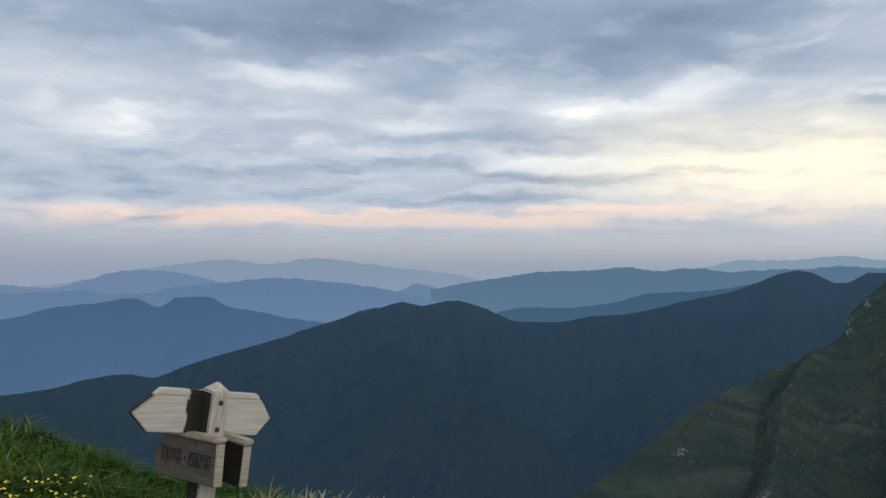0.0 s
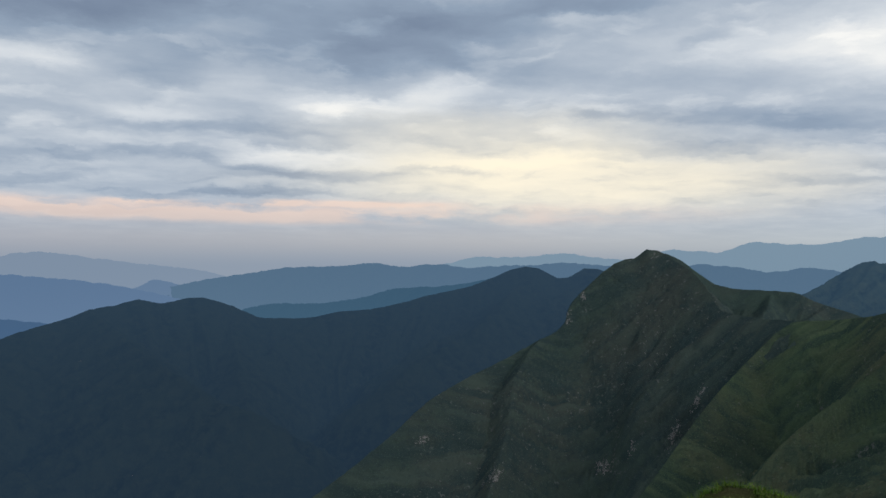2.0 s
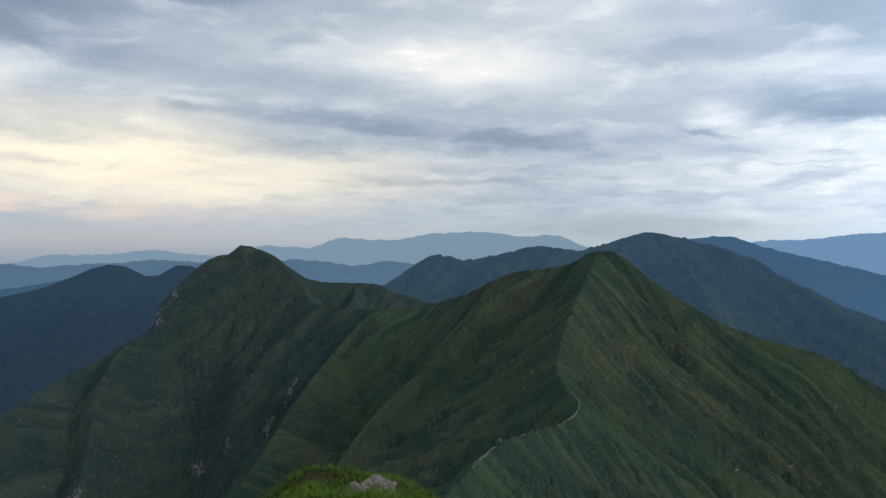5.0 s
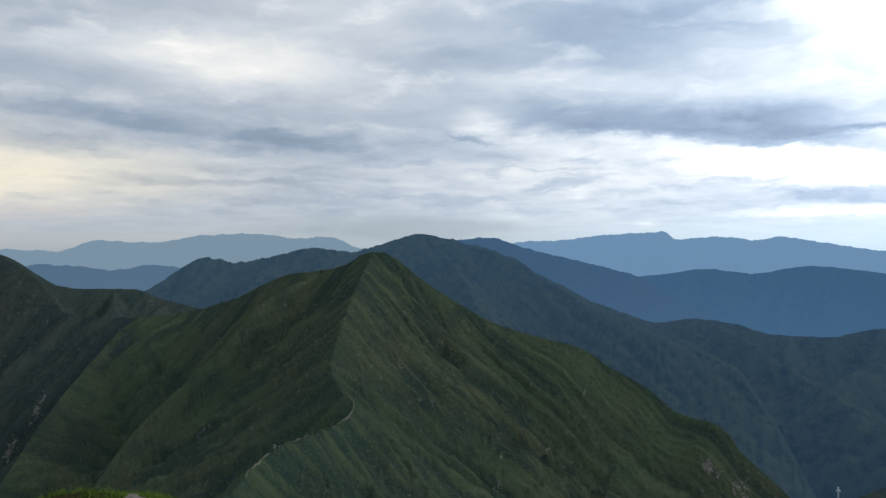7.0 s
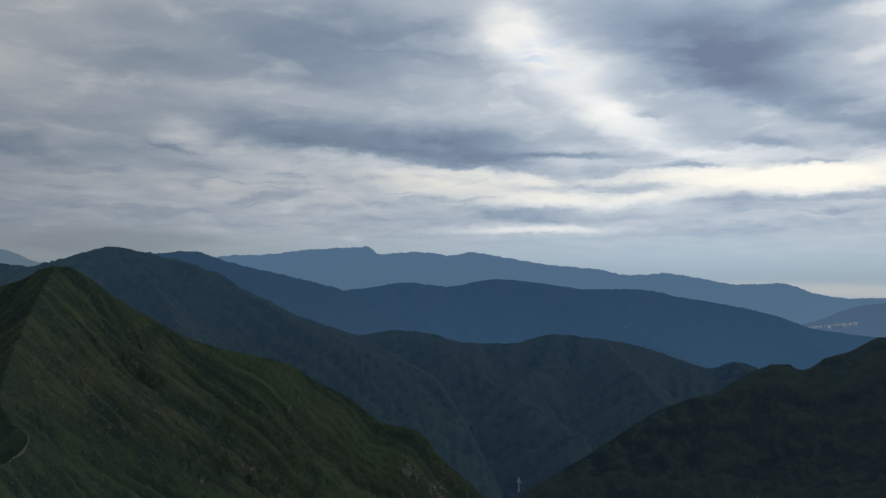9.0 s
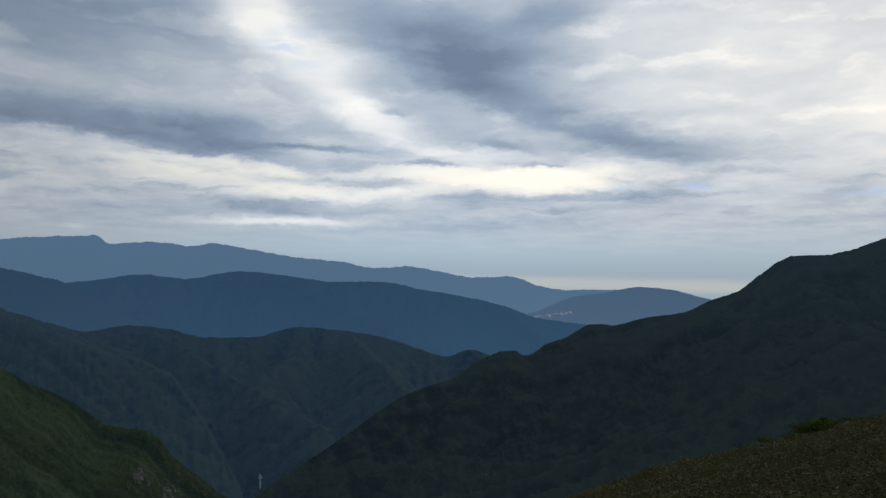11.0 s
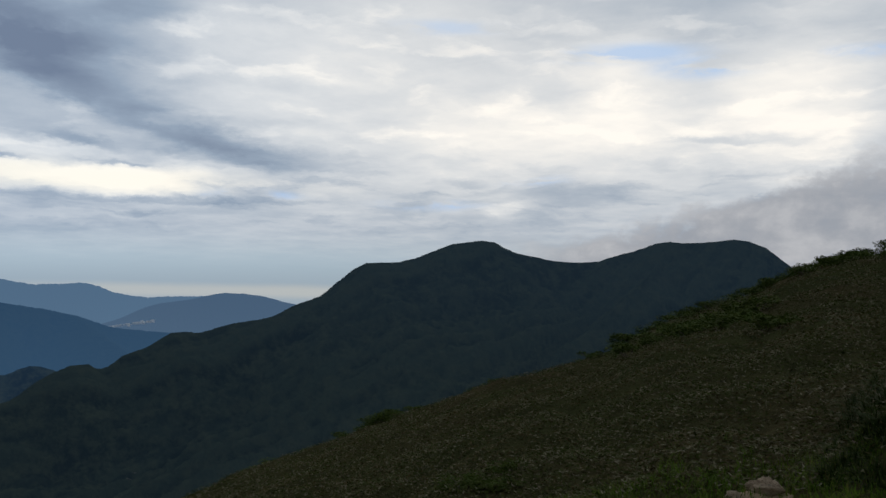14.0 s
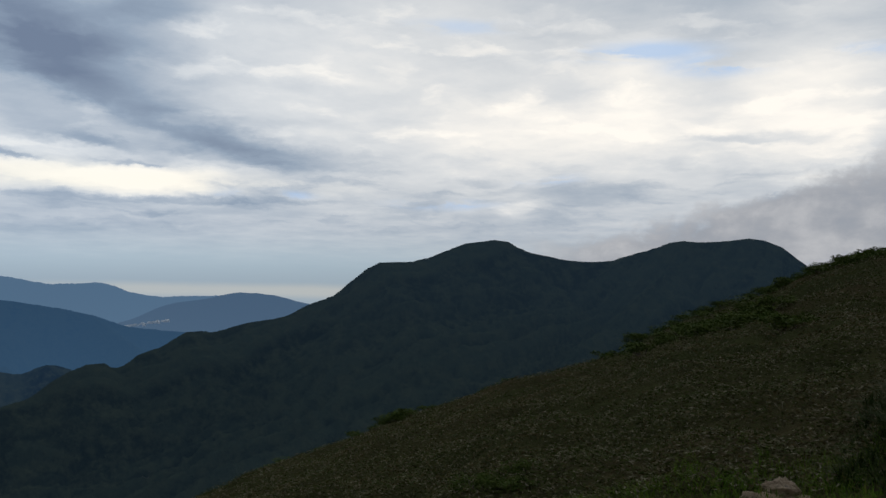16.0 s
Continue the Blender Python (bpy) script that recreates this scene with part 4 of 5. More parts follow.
def on_ground(a, r, lift=0.0):
    return r * math.sin(radians(a)), r * math.cos(radians(a)), float(summit(np.array([a]), np.array([r]))[0]) + lift


def rock(a, r, size, mat, label, seed, flat=0.6, turn=0.0):
    """A weathered boulder with broken faces, sunk a little into the ground."""
    bm = bmesh.new()
    bmesh.ops.create_icosphere(bm, subdivisions=4, radius=1.0)
    g = np.random.default_rng(seed)
    cuts = [(Vector(g.normal(size=3)).normalized(), g.uniform(0.55, 0.85)) for _ in range(11)]
    for v in bm.verts:
        c = v.co.copy()
        for nrm, k in cuts:
            over = c.dot(nrm) - k
            if over > 0:
                c -= nrm * over * 0.92
        c += v.co * (0.16 * noise.fractal(v.co * 2.2 + Vector((seed, 0, 0)), 0.9, 2.0, 5) + 0.06 * noise.fractal(v.co * 7 + Vector((0, seed, 0)), 0.9, 2.0, 3))
        v.co = Vector((c.x * size, c.y * size * 0.8, c.z * size * flat))
    me = bpy.data.meshes.new("rock")
    bm.to_mesh(me)
    bm.free()
    me.materials.append(mat)
    ob = new("rock", me)
    x, y, z = on_ground(a, r)
    ob.matrix_world = pose(x, y, z + size * flat * 0.30, 0, 0, turn)
    return tagged(ob, label, "rock")


KNOB_R = 10.4

# ---- the signpost ----
post_thing = new("signpost")
tagged(post_thing, "leaning weathered wooden trail signpost with arrow boards", "signpost")
SIGN_AT = Vector((-1.337, 4.337, 0))
post_thing.matrix_world = Matrix.Translation((SIGN_AT.x, SIGN_AT.y, -0.185)) @ pose(0, 0, 0, 0, 0, 16) @ pose(0, 0, 0, 0, 8.2, 0) @ pose(0, 0, 0, 0, 0, 33) @ Matrix.Scale(0.93, 4)
TALL, HALF = 1.185, 0.058
bm = bmesh.new()
prof = [(-HALF, -HALF), (HALF, -HALF), (HALF, HALF), (-HALF, HALF)]
low_ring = [bm.verts.new((x, y, -0.25)) for x, y in prof]
top_ring = [bm.verts.new((x, y, TALL - 0.055)) for x, y in prof]
tip = bm.verts.new((0.004, 0, TALL))
for k in range(4):
    bm.faces.new((low_ring[k], low_ring[(k + 1) % 4], top_ring[(k + 1) % 4], top_ring[k]))
    bm.faces.new((top_ring[k], top_ring[(k + 1) % 4], tip))
bm.faces.new(low_ring[::-1])
bmesh.ops.recalc_face_normals(bm, faces=bm.faces[:])
bmesh.ops.bevel(bm, geom=bm.edges[:], offset=0.006, segments=2, affect="EDGES")
shaft = part("post", bm, M_WOOD_POST, post_thing, "square silvered post with a pointed top and one dark side")
shaft.data.materials.append(M_WOOD_DARK)
for f in shaft.data.polygons:
    f.material_index = 1 if f.normal.x < -0.7 else 0

# the double-ended arrow board behind the post, a split running along its top
ZB = TALL - 0.185
arrow = [(-0.455, -0.022), (-0.345, -0.122), (0.372, -0.136), (0.455, -0.030), (0.366, 0.076), (-0.342, 0.076)]
TILT = Matrix.Rotation(radians(4.0), 3, "Y")
bm = prism([(x, z + ZB) for x, z in arrow], 0.045, 0.005)
bmesh.ops.translate(bm, vec=(0, HALF + 0.020, 0), verts=bm.verts[:])
bmesh.ops.rotate(bm, cent=(0, 0, ZB), matrix=TILT, verts=bm.verts[:])
plank = part("arrow_board", bm, M_WOOD_ARROW, post_thing, "pale silvered arrow board pointing both ways")
plank.data.materials.append(M_WOOD_DARK)
# end faces that point left take the darker wood
for f in plank.data.polygons:
    f.material_index = 1 if f.normal.x < -0.45 and abs(f.normal.y) < 0.5 else 0
bm = prism([(-0.338, ZB + 0.078), (0.354, ZB + 0.078), (0.335, ZB + 0.110), (-0.302, ZB + 0.116)], 0.045, 0.004)
bmesh.ops.translate(bm, vec=(0, HALF + 0.022, 0), verts=bm.verts[:])
bmesh.ops.rotate(bm, cent=(0, 0, ZB), matrix=TILT, verts=bm.verts[:])
part("top_strip", bm, M_WOOD_ARROW, post_thing, "split strip along the top of the arrow board")
for zz in (TALL - 0.115, TALL - 0.265):
    bm = bmesh.new()
    bmesh.ops.create_uvsphere(bm, u_segments=14, v_segments=8, radius=0.0155)
    bmesh.ops.scale(bm, vec=(1, 0.55, 1), verts=bm.verts[:])
    bmesh.ops.translate(bm, vec=(0.004, -HALF - 0.002, zz), verts=bm.verts[:])
    part("bolt", bm, M_RUST, post_thing, "rusty bolt head")

# two name boards on the post's flanks, each with a small roof batten
ZN = TALL - 0.465


def name_board(side, mat, near, deep, dz, gap, sag):
    sheet_ = [(-near, -0.115), (deep - 0.035, -0.122), (deep - 0.008, -0.075), (deep, -0.02), (deep - 0.035, 0.045), (deep - 0.085, 0.112), (-near, 0.115)]
    bm_ = prism([(x, z) for x, z in sheet_], 0.050, 0.006)
    bmesh.ops.rotate(bm_, cent=(0, 0, 0), matrix=Matrix.Rotation(radians(90), 3, "Z"), verts=bm_.verts[:])
    bmesh.ops.translate(bm_, vec=(side * (HALF + gap), 0, ZN + dz), verts=bm_.verts[:])
    b_ = part("name_board", bm_, mat, post_thing)
    cap_ = prism([(-near - 0.012, 0.0), (deep - 0.07, -0.006), (deep - 0.07, 0.022), (-near - 0.012, 0.034)], 0.078, 0.010)
    bmesh.ops.rotate(cap_, cent=(0, 0, 0), matrix=Matrix.Rotation(radians(90), 3, "Z"), verts=cap_.verts[:])
    bmesh.ops.translate(cap_, vec=(side * (HALF + gap), 0, ZN + dz + 0.117), verts=cap_.verts[:])
    part("cap", cap_, M_WOOD_END, b_, "worn batten along the top of the board")
    end_ = prism([(-0.026, -0.110), (0.026, -0.110), (0.026, 0.112), (-0.026, 0.112)], 0.006, 0.002)
    bmesh.ops.translate(end_, vec=(side * (HALF + gap), -near - 0.004, ZN + dz), verts=end_.verts[:])
    part("end_face", end_, M_WOOD_END, b_, "pale weathered end grain")
    b_.matrix_basis = Matrix.Translation((0, 0, ZN)) @ pose(0, 0, 0, -sag, 0, 0) @ Matrix.Translation((0, 0, -ZN))
    return b_


board = name_board(-1, M_WOOD_DAMP, 0.255, 0.36, 0.030, 0.027, 6.0)
tagged(board, "damp grey name board with black brushed characters")
# the far board's shaded inner face is put into its colour
tagged(name_board(1, M_WOOD_BLACK, 0.22, 0.34, 0.018, 0.050, 2.0), "name board darkened by painted shade")


def lettering(text, size, mat, parent, m):
    cu = bpy.data.curves.new("lettering", "FONT")
    cu.body, cu.size, cu.align_x, cu.align_y, cu.extrude, cu.offset = text, size, "CENTER", "CENTER", 0.001, 0.0018
    tmp = new("lettering", cu)
    bpy.context.view_layer.update()
    me = bpy.data.meshes.new_from_object(tmp.evaluated_get(bpy.context.evaluated_depsgraph_get()))
    bpy.data.objects.remove(tmp)
    me.materials.clear()
    me.materials.append(mat)
    ob = new("lettering", me)
    ob.parent, ob.matrix_basis = parent, m
    return tagged(ob, "black brushed characters")


lettering("\u5929\u795e\u5c3e\u6839\u30fb\u897f\u9ed2\u5c3e\u6839", 0.060, M_INK, board,
          Matrix.Translation((-HALF - 0.0535, 0.035, ZN + 0.028)) @ pose(0, 0, 0, 90, 0, -90) @ Matrix.Diagonal((0.95, 1.45, 1, 1)))

# ---- grass and flowers by the signpost ----
a_, r_ = scatter(36000, -36, -8, 3.2, 8.6, 21, 0.8)
tuft = 1.0 + 0.9 * fbm(r_ * np.sin(np.radians(a_)) / 0.45, r_ * np.cos(np.radians(a_)) / 0.45, 3)
tagged(blades("grass", a_, r_, 0.155 * np.clip(tuft, 0.45, 1.6), 0.012, M_GRASS, 1.25, seed=2), "lush green summit grass with arching blades", "grass", kind="stuff")
a_, r_ = scatter(2600, -13.5, 14, 5.0, 7.0, 22)
keep = fbm(a_ / 1.7, a_ * 0, 2) + 0.05 * (-4 - a_) > -0.1
a_, r_ = a_[keep], r_[keep]
tagged(blades("grass", a_, r_, 0.20, 0.010, M_STRAW, 0.9, seed=3), "sparse straw-coloured dry grass on the brow", "grass", kind="stuff")
fl_a, fl_r = scatter(120, -29.0, -23.0, 4.3, 5.1, 23)
tmp_v, tmp_f = [], []
gf = np.random.default_rng(5)
for a, r in zip(fl_a, fl_r):
    x, y, z = on_ground(a, r, 0.20 + 0.10 * gf.random())
    ctr, tilt = len(tmp_v), gf.uniform(-0.012, 0.012, 2)
    tmp_v.append((x, y, z + 0.004))
    for k in range(10):
        q, rad = k * math.pi / 5, (0.0105 if k % 2 else 0.005)
        tmp_v.append((x + rad * math.cos(q), y + rad * math.sin(q), z + 0.5 * (tilt[0] * math.cos(q) + tilt[1] * math.sin(q)) + (0.004 if k % 2 else 0)))
    tmp_f += [(ctr, ctr + 1 + k, ctr + 1 + (k + 1) % 10) for k in range(10)]
tagged(new("flowers", mesh_of("flowers", tmp_v, tmp_f, M_PETAL)), "small yellow wildflowers among the grass", "flowers", kind="stuff")

# ---- the grassy knob with rocks ----
a_, r_ = scatter(26000, 32, 50, 8.5, 16.8, 31, 0.8)
bare = fbm(a_ / 1.6, r_ / 0.7, 3) + 0.9 * np.exp(-((a_ - 41.3) / 1.4) ** 2 - ((r_ - KNOB_R) / 0.6) ** 2)
keep = bare < 0.42
tagged(blades("grass", a_[keep], r_[keep], 0.145, 0.011, M_KNOB, 1.0, seed=6), "thick green grass on a rocky knob", "grass", kind="stuff")
rock(43.2, KNOB_R, 0.31, M_ROCK, "pale grey lichened boulder on the grassy knob", 4, 0.75, 20)
rock(41.5, KNOB_R - 0.45, 0.17, M_ROCK, "small pale broken stone beside the boulder", 9, 0.7, 70)
rock(42.0, KNOB_R - 0.7, 0.13, M_ROCK, "small pale stone beside the boulder", 12, 0.7, 10)
rock(40.8, KNOB_R - 0.2, 0.14, M_ROCK, "small pale stone at the edge of bare soil", 15, 0.8, 40)
rock(45.9, KNOB_R, 0.12, M_ROCK, "small pale stone in the grass", 18, 0.6, 0)

def bare_soil(a, r, wide, deep, label, seed):
    """A ragged patch of trodden earth lying on the turf."""
    n_ = 26
    u, v = np.meshgrid(np.linspace(-1, 1, n_), np.linspace(-1, 1, n_))
    k = 0.82 + 0.3 * fbm(np.arctan2(v, u) * 1.1 + seed, u * 0 + seed, 3)
    uu, vv = u * np.sqrt(1 - v * v / 2) * k, v * np.sqrt(1 - u * u / 2) * k
    aa, rr = a + uu * wide, r + vv * deep
    zz = summit(aa, rr) + 0.05 * np.clip(1.2 - uu ** 2 - vv ** 2, 0, 1) - 0.02
    ob = sheet("bare_soil", rr * np.sin(np.radians(aa)), rr * np.cos(np.radians(aa)), zz, M_SOIL)
    return tagged(ob, label, "ground", kind="structure")


bare_soil(40.9, KNOB_R - 0.55, 1.3, 0.5, "small patch of bare sandy soil on the knob", 2.0)
bare_soil(155.8, 6.3, 2.2, 0.35, "trodden earth round the stones under the tussock", 5.0)

# ---- the slope of dwarf bamboo ----
def leaves(name, a, r, size, mat, tall, seed):
    """Leaves held at all angles over the ground, in one mesh."""
    g = np.random.default_rng(seed)
    n = len(a)
    c = np.stack([r * np.sin(np.radians(a)), r * np.cos(np.radians(a)), summit(a, r) + tall * g.uniform(0, 1, n)], -1)
    u1 = g.normal(size=(n, 3)) * (1, 1, 0.28)
    u1 /= np.linalg.norm(u1, axis=1)[:, None]
    u2 = np.cross(u1, g.normal(size=(n, 3)) * (0.4, 0.4, 1.0))
    u2 /= np.linalg.norm(u2, axis=1)[:, None]
    ln = (size * g.uniform(0.6, 1.4, n))[:, None]
    co = np.stack([c - u1 * ln, c - u1 * ln * 0.2 + u2 * ln * 0.55, c + u1 * ln], 1).reshape(-1, 3)
    me = bpy.data.meshes.new(name)
    me.vertices.add(3 * n)
    me.vertices.foreach_set("co", co.ravel())
    me.loops.add(3 * n)
    me.loops.foreach_set("vertex_index", np.arange(3 * n))
    me.polygons.add(n)
    me.polygons.foreach_set("loop_start", np.arange(0, 3 * n, 3))
    me.update(calc_edges=True)
    me.materials.append(mat)
    return new(name, me)


a_, r_ = scatter(560000, 106, 172, 6.4, 99, 41, 0.74)
mounds = 0.6 + 0.9 * fbm(r_ * np.sin(np.radians(a_)) / 3.5, r_ * np.cos(np.radians(a_)) / 3.5, 3)
keep = mounds > -0.15
a_, r_, mounds = a_[keep], r_[keep], mounds[keep]
tagged(leaves("dwarf_bamboo", a_, r_, 0.019 + 0.0009 * r_, M_BAMBOO, (0.06 + 0.0035 * r_) * np.clip(mounds, 0.2, 1.6), 7),
       "brownish dwarf bamboo with pale dry leaves covering the slope", "dwarf bamboo", kind="stuff")
a_, r_ = scatter(26000, 138, 172, 4.5, 8.4, 42)
keep = r_ < 7.3 + 0.9 * fbm(a_ / 3, r_ / 1.5, 2)
a_, r_ = a_[keep], r_[keep]
tagged(blades("grass", a_, r_, 0.11, 0.007, M_TURF, 0.8, seed=8), "short green turf at the foot of the slope", "grass", kind="stuff")
a_, r_ = scatter(27000, 156, 173, 6.2, 10.8, 43)
keep = a_ > 159.3 + 2.0 * fbm(r_ / 0.7, a_ / 4, 3) + 1.1 * abs(r_ - 7.6)
a_, r_ = a_[keep], r_[keep]
rag = 0.13 * (1 + 1.2 * fbm(a_ / 1.3, r_ / 0.35, 3))
tagged(blades("grass", a_, r_, np.clip(rag, 0.05, 0.3), 0.010, M_DARKGRASS, 1.1, seed=9), "rank dark green grass and herbs on a mound above pale stones", "grass", kind="stuff")
rock(155.6, 6.5, 0.128, M_ROCK_WARM, "pale brown stone half buried under the tussock", 24, 1.05, 30)
rock(153.7, 6.3, 0.085, M_ROCK_WARM, "small pale brown stone in the turf", 27, 0.6, 80)
rock(154.6, 6.15, 0.095, M_ROCK_WARM, "small brown stone in the turf", 29, 0.8, 10)
rock(156.2, 6.05, 0.12, M_ROCK_WARM, "flat brown stone in the turf", 33, 0.5, 50)


def shrub_meshes(seed, leaves=1000):
    g = np.random.default_rng(seed)
    blobs = [(g.uniform(-0.75, 0.75), g.uniform(-0.5, 0.5), g.uniform(0.32, 0.75), g.uniform(0.25, 0.42)) for _ in range(11)]
    bm_ = bmesh.new()
    for bx, by, bz, br in blobs[:7]:
        e = Vector((bx, by, bz))
        s = Vector((bx * 0.15, by * 0.15, -0.1))
        side = (e - s).normalized().orthogonal() * 0.022
        other = side.cross((e - s).normalized())
        ring = [[bm_.verts.new(p_ + (side * math.cos(q) + other * math.sin(q)) * k) for q in (0, 1.57, 3.14, 4.71)] for p_, k in ((s, 1.3), (s.lerp(e, 0.5) + Vector((0, 0, 0.06)), 0.8), (e, 0.3))]
        for lo, hi in zip(ring[:-1], ring[1:]):
            for k in range(4):
                bm_.faces.new((lo[k], lo[(k + 1) % 4], hi[(k + 1) % 4], hi[k]))
    stem = bpy.data.meshes.new("stems")
    bm_.to_mesh(stem)
    bm_.free()
    stem.materials.append(M_BARK)
    co, faces = [], []
    for _ in range(leaves):
        bx, by, bz, br = blobs[g.integers(len(blobs))]
        v = g.normal(size=3)
        v = v / np.linalg.norm(v) * br * g.uniform(0.55, 1.08)
        c = np.array((bx, by, bz)) + v * (1, 1, 0.75)
        u1 = g.normal(size=3)
        u1 /= np.linalg.norm(u1)
        u2 = np.cross(u1, g.normal(size=3))
        u2 /= np.linalg.norm(u2)
        ln = g.uniform(0.042, 0.074)
        k = len(co)
        co += [c - u1 * ln, c + u2 * ln * 0.45, c + u1 * ln, c - u2 * ln * 0.45]
        faces.append((k, k + 1, k + 2, k + 3))
    return stem, mesh_of("foliage", co, faces, M_SHRUB)


KINDS = [shrub_meshes(s) for s in (51, 52, 53)]


def shrub(kind, a, r, size, turn, tall=1.0):
    base = new("shrub")
    x, y, z = on_ground(a, r, -0.05)
    base.matrix_world = pose(x, y, z, 0, 0, turn) @ Matrix.Diagonal((size, size, size * tall, 1))
    for name, me in zip(("stems", "foliage"), KINDS[kind]):
        new(name, me).parent = base
    return tagged(base, "low dark green shrub on the bamboo slope", "shrub", "shrubs on the slope")


gs = np.random.default_rng(61)
# a hedge-like run up to the skyline, a thicket below it, and stray bushes along the brow
for k in range(40):
    a = 145.0 + k * 0.56
    shrub(int(gs.integers(3)), a + gs.uniform(-0.2, 0.2), float(smooth(BROW_AT, np.array([a]))[0]) * gs.uniform(0.82, 0.98), gs.uniform(1.3, 2.0) * (1.0 if a < 161 else 0.8), gs.uniform(0, 360), gs.uniform(0.38, 0.62))
for k in range(18):
    a = gs.uniform(156.0, 166.0)
    shrub(int(gs.integers(3)), a, float(smooth(BROW_AT, np.array([a]))[0]) * gs.uniform(0.76, 0.95), gs.uniform(1.4, 2.1), gs.uniform(0, 360), gs.uniform(0.45, 0.65))
for k in range(44):
    a = gs.uniform(147.2, 157.2)
    shrub(int(gs.integers(3)), a, 36.5 - 0.95 * (a - 147) + gs.normal() * 2.4, gs.uniform(0.8, 1.35), gs.uniform(0, 360), gs.uniform(0.35, 0.55))
for k in range(30):
    a = gs.uniform(121, 146)
    shrub(int(gs.integers(3)), a, float(smooth(BROW_AT, np.array([a]))[0]) * gs.uniform(0.80, 0.97), gs.uniform(0.9, 1.6), gs.uniform(0, 360), gs.uniform(0.22, 0.34) + (0.18 if 127 < a < 139 else 0.0))
for k in range(7):
    shrub(int(gs.integers(3)), gs.uniform(134.5, 139), gs.uniform(8.4, 10.0), gs.uniform(0.22, 0.36), gs.uniform(0, 360), gs.uniform(0.4, 0.6))


# ---- marks on the mountains ----
bpy.context.view_layer.update()
EYE_AT = Vector((0, 0, EYE))


def ray(a, e):
    a, e = radians(a), radians(e)
    return Vector((math.sin(a) * math.cos(e), math.cos(a) * math.cos(e), math.sin(e)))


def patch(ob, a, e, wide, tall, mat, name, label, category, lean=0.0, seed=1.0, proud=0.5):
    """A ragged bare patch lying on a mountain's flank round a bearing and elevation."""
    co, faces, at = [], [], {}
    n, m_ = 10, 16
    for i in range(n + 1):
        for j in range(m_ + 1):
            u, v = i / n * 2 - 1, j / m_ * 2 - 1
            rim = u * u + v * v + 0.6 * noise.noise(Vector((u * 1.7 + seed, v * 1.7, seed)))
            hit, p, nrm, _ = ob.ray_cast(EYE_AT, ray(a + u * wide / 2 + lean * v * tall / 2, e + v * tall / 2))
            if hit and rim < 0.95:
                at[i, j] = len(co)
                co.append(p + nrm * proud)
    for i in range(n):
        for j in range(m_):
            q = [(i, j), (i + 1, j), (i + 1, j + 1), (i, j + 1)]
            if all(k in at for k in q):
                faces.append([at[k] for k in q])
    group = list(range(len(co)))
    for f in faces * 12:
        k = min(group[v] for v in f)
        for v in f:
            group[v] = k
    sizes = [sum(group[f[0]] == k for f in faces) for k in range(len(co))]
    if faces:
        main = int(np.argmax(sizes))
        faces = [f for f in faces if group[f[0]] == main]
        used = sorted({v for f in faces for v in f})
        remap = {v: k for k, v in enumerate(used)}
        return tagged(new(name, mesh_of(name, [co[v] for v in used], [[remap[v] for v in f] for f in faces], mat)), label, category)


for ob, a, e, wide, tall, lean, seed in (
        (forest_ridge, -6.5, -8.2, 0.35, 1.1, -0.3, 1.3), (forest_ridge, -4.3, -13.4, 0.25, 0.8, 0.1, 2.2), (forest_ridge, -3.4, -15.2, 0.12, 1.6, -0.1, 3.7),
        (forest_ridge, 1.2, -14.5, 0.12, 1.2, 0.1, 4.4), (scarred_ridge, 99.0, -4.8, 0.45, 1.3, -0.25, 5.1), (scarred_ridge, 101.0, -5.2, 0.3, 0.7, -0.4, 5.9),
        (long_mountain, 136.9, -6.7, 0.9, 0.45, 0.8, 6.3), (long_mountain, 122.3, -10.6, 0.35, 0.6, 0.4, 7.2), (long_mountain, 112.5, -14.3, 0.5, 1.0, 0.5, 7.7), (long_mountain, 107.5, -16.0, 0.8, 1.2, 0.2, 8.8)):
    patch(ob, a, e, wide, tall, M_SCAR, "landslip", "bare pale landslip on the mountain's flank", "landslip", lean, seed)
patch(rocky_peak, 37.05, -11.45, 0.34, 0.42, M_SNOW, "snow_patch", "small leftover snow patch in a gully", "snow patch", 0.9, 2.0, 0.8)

# the footpath down the ridge
walk_line = rounded([spot(*p) for p in [(56.7, -10.41, 475), (58.0, -11.48, 455), (56.7, -12.99, 420), (53.7, -13.55, 370), (51.3, -14.51, 310), (49.8, -16.30, 250)]])
co = []
for (x0, y0, _), (x1, y1, _) in zip(walk_line[:-1], walk_line[1:]):
    ln = math.hypot(x1 - x0, y1 - y0)
    for k in range(max(1, int(ln / 3))):
        t = k / max(1, int(ln / 3))
        sway = 1.6 * noise.noise(Vector((x0 + t * (x1 - x0), y0 + t * (y1 - y0), 0)) / 17)
        nx_, ny_ = -(y1 - y0) / ln, (x1 - x0) / ln
        half = 0.32 + 0.25 * noise.noise(Vector((k * 0.4, x0 * 0.1, 0)))
        for sgn in (-1, 1):
            x, y = x0 + t * (x1 - x0) + nx_ * (sway + sgn * half), y0 + t * (y1 - y0) + ny_ * (sway + sgn * half)
            hit, p, nrm, _ = grassy_peak.ray_cast(Vector((x, y, 300)), Vector((0, 0, -1)))
            co.append((x, y, (p.z if hit else -100) + 0.25))
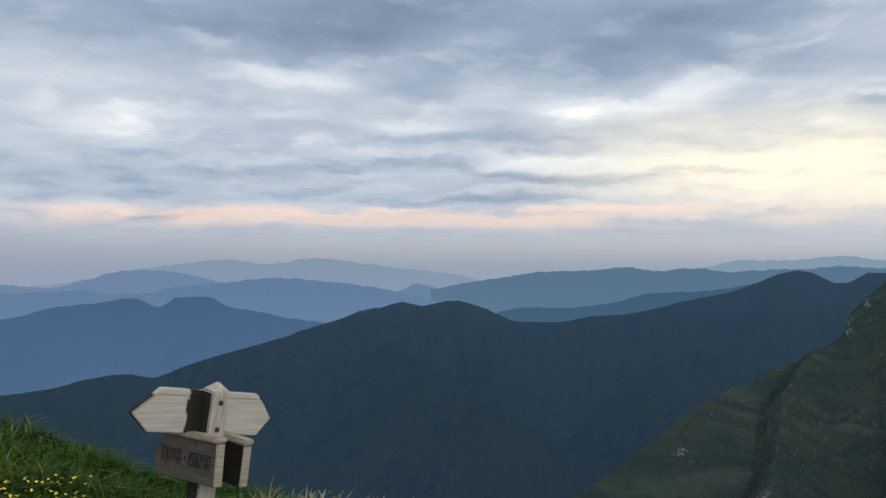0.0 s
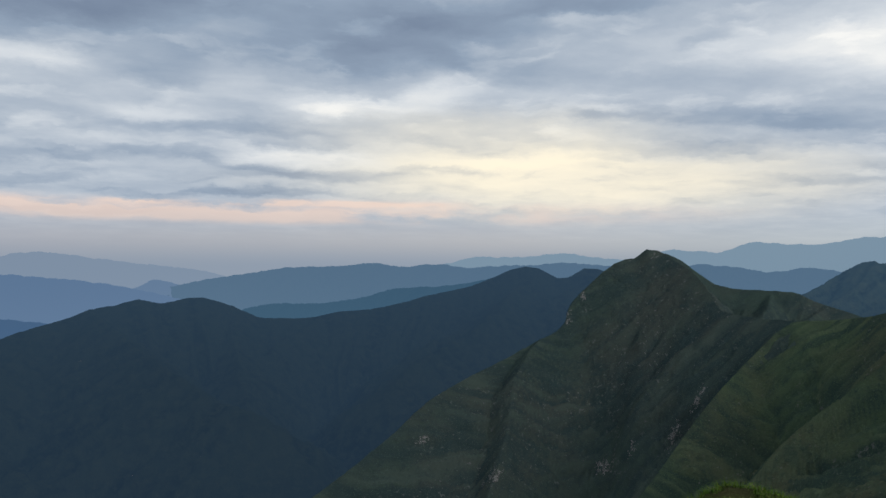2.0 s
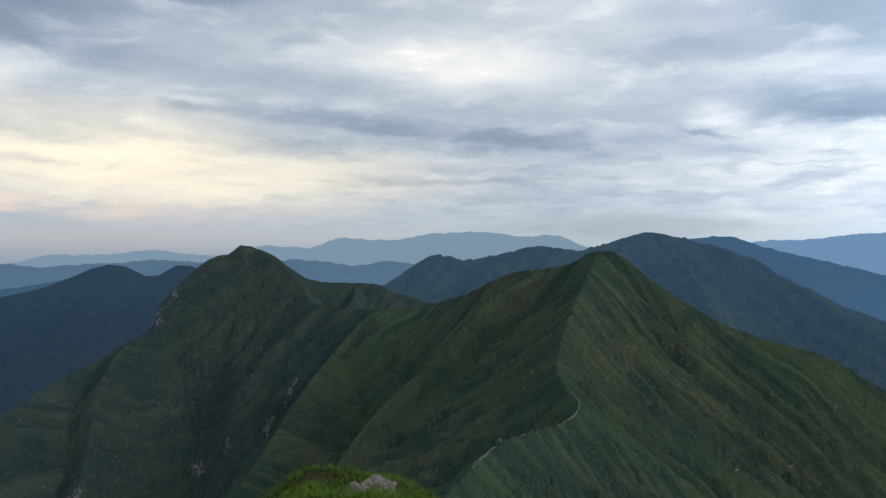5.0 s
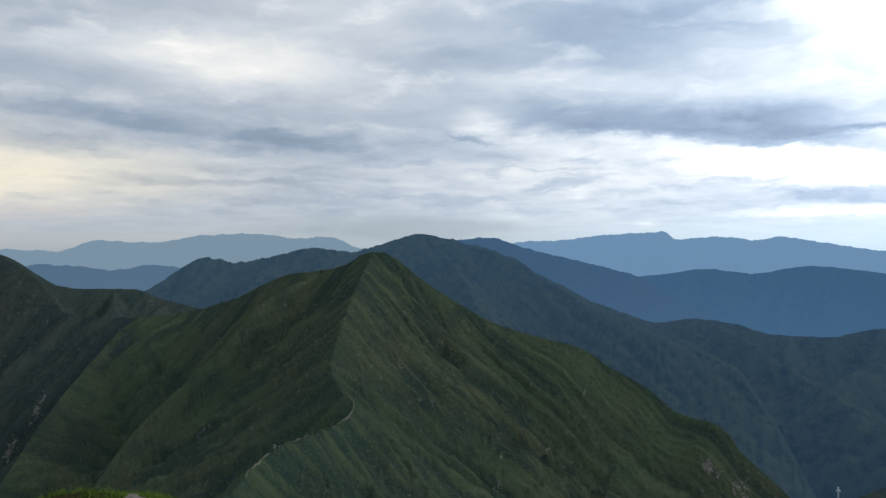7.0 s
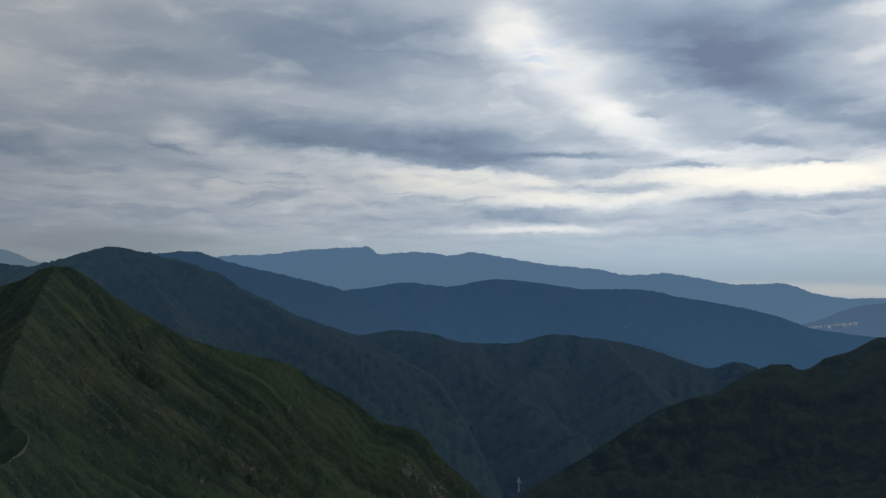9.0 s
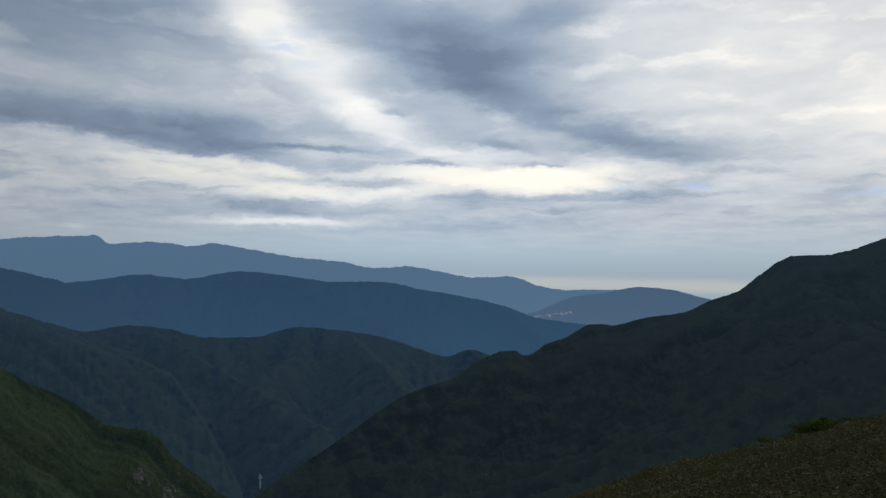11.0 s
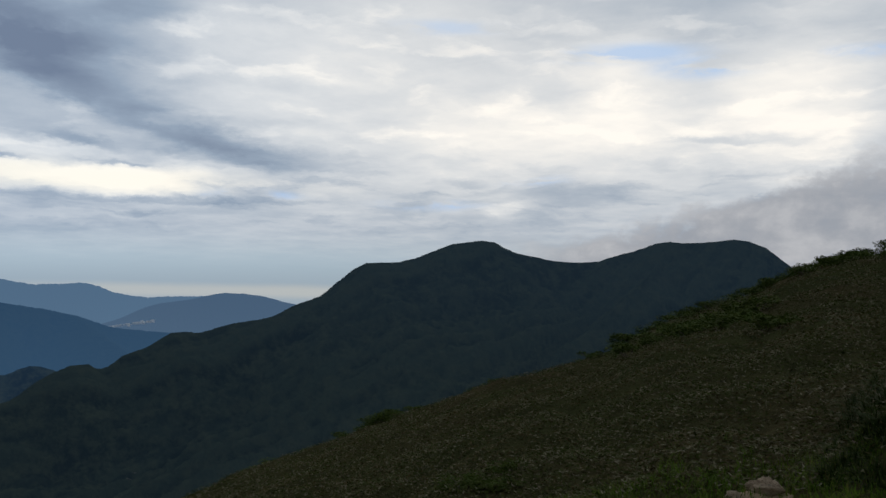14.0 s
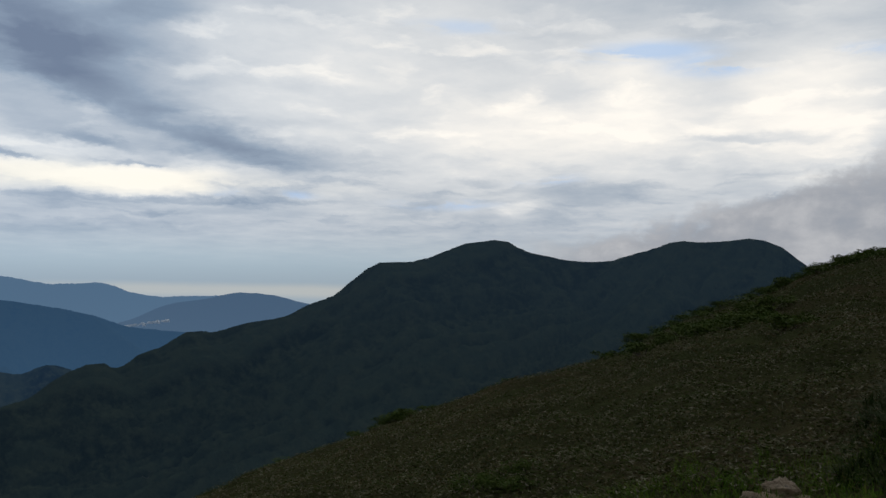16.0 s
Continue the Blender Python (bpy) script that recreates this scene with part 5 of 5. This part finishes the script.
tagged(new("footpath", mesh_of("footpath", co, [(k, k + 1, k + 3, k + 2) for k in range(0, len(co) - 2, 2)], M_PATH)), "narrow trodden footpath along the grassy ridge", "path", kind="structure")

# pale roofs of a far town at the foot of the low hill
gt = np.random.default_rng(77)
co, faces = [], []
for _ in range(46):
    a = gt.uniform(110.6, 113.6)
    hit, p, nrm, _ = plain_hill.ray_cast(EYE_AT, ray(a, -4.15 - 0.13 * (113 - a) + gt.normal() * 0.05))
    if hit:
        k, (sx_, sy_, sz_) = len(co), gt.uniform(3, 8, 3)
        co += [(p.x + i * sx_, p.y + j * sy_, p.z + h * sz_ - 1) for h in (0, 1) for i, j in ((-1, -1), (1, -1), (1, 1), (-1, 1))]
        faces += [(k, k + 1, k + 5, k + 4), (k + 1, k + 2, k + 6, k + 5), (k + 2, k + 3, k + 7, k + 6), (k + 3, k, k + 4, k + 7), (k + 4, k + 5, k + 6, k + 7)]
if faces:
    tagged(new("far_houses", mesh_of("far_houses", co, faces, M_HOUSE)), "scatter of pale houses in the far valley", "houses", kind="stuff")


# a pale mast standing in the gorge
def mast(ob, a, e):
    hit, p, nrm, _ = ob.ray_cast(EYE_AT, ray(a, e))
    if not hit:
        return
    size = (p - EYE_AT).length / 1400
    base = new("mast")
    base.matrix_world = pose(p.x, p.y, p.z, 0, 0, 180 - a)
    bm_ = bmesh.new()
    bmesh.ops.create_cone(bm_, cap_ends=True, segments=8, radius1=1.5 * size, radius2=1.0 * size, depth=18 * size, matrix=Matrix.Translation((0, 0, 7 * size)))
    part("pole", bm_, M_HOUSE, base)
    bm_ = prism([(-4.2 * size, 0), (4.2 * size, 0), (1.6 * size, 4 * size), (1.2 * size, 7 * size), (-1.2 * size, 7 * size), (-1.6 * size, 4 * size)], 2 * size, 0.2)
    bmesh.ops.translate(bm_, vec=(0, 0, 16 * size), verts=bm_.verts[:])
    part("crossarm", bm_, M_HOUSE, base, "stepped pale head of the mast")
    tagged(base, "small pale mast standing deep in the dark gorge", "mast")


mast(gorge_ridges, 91.2, -16.4)
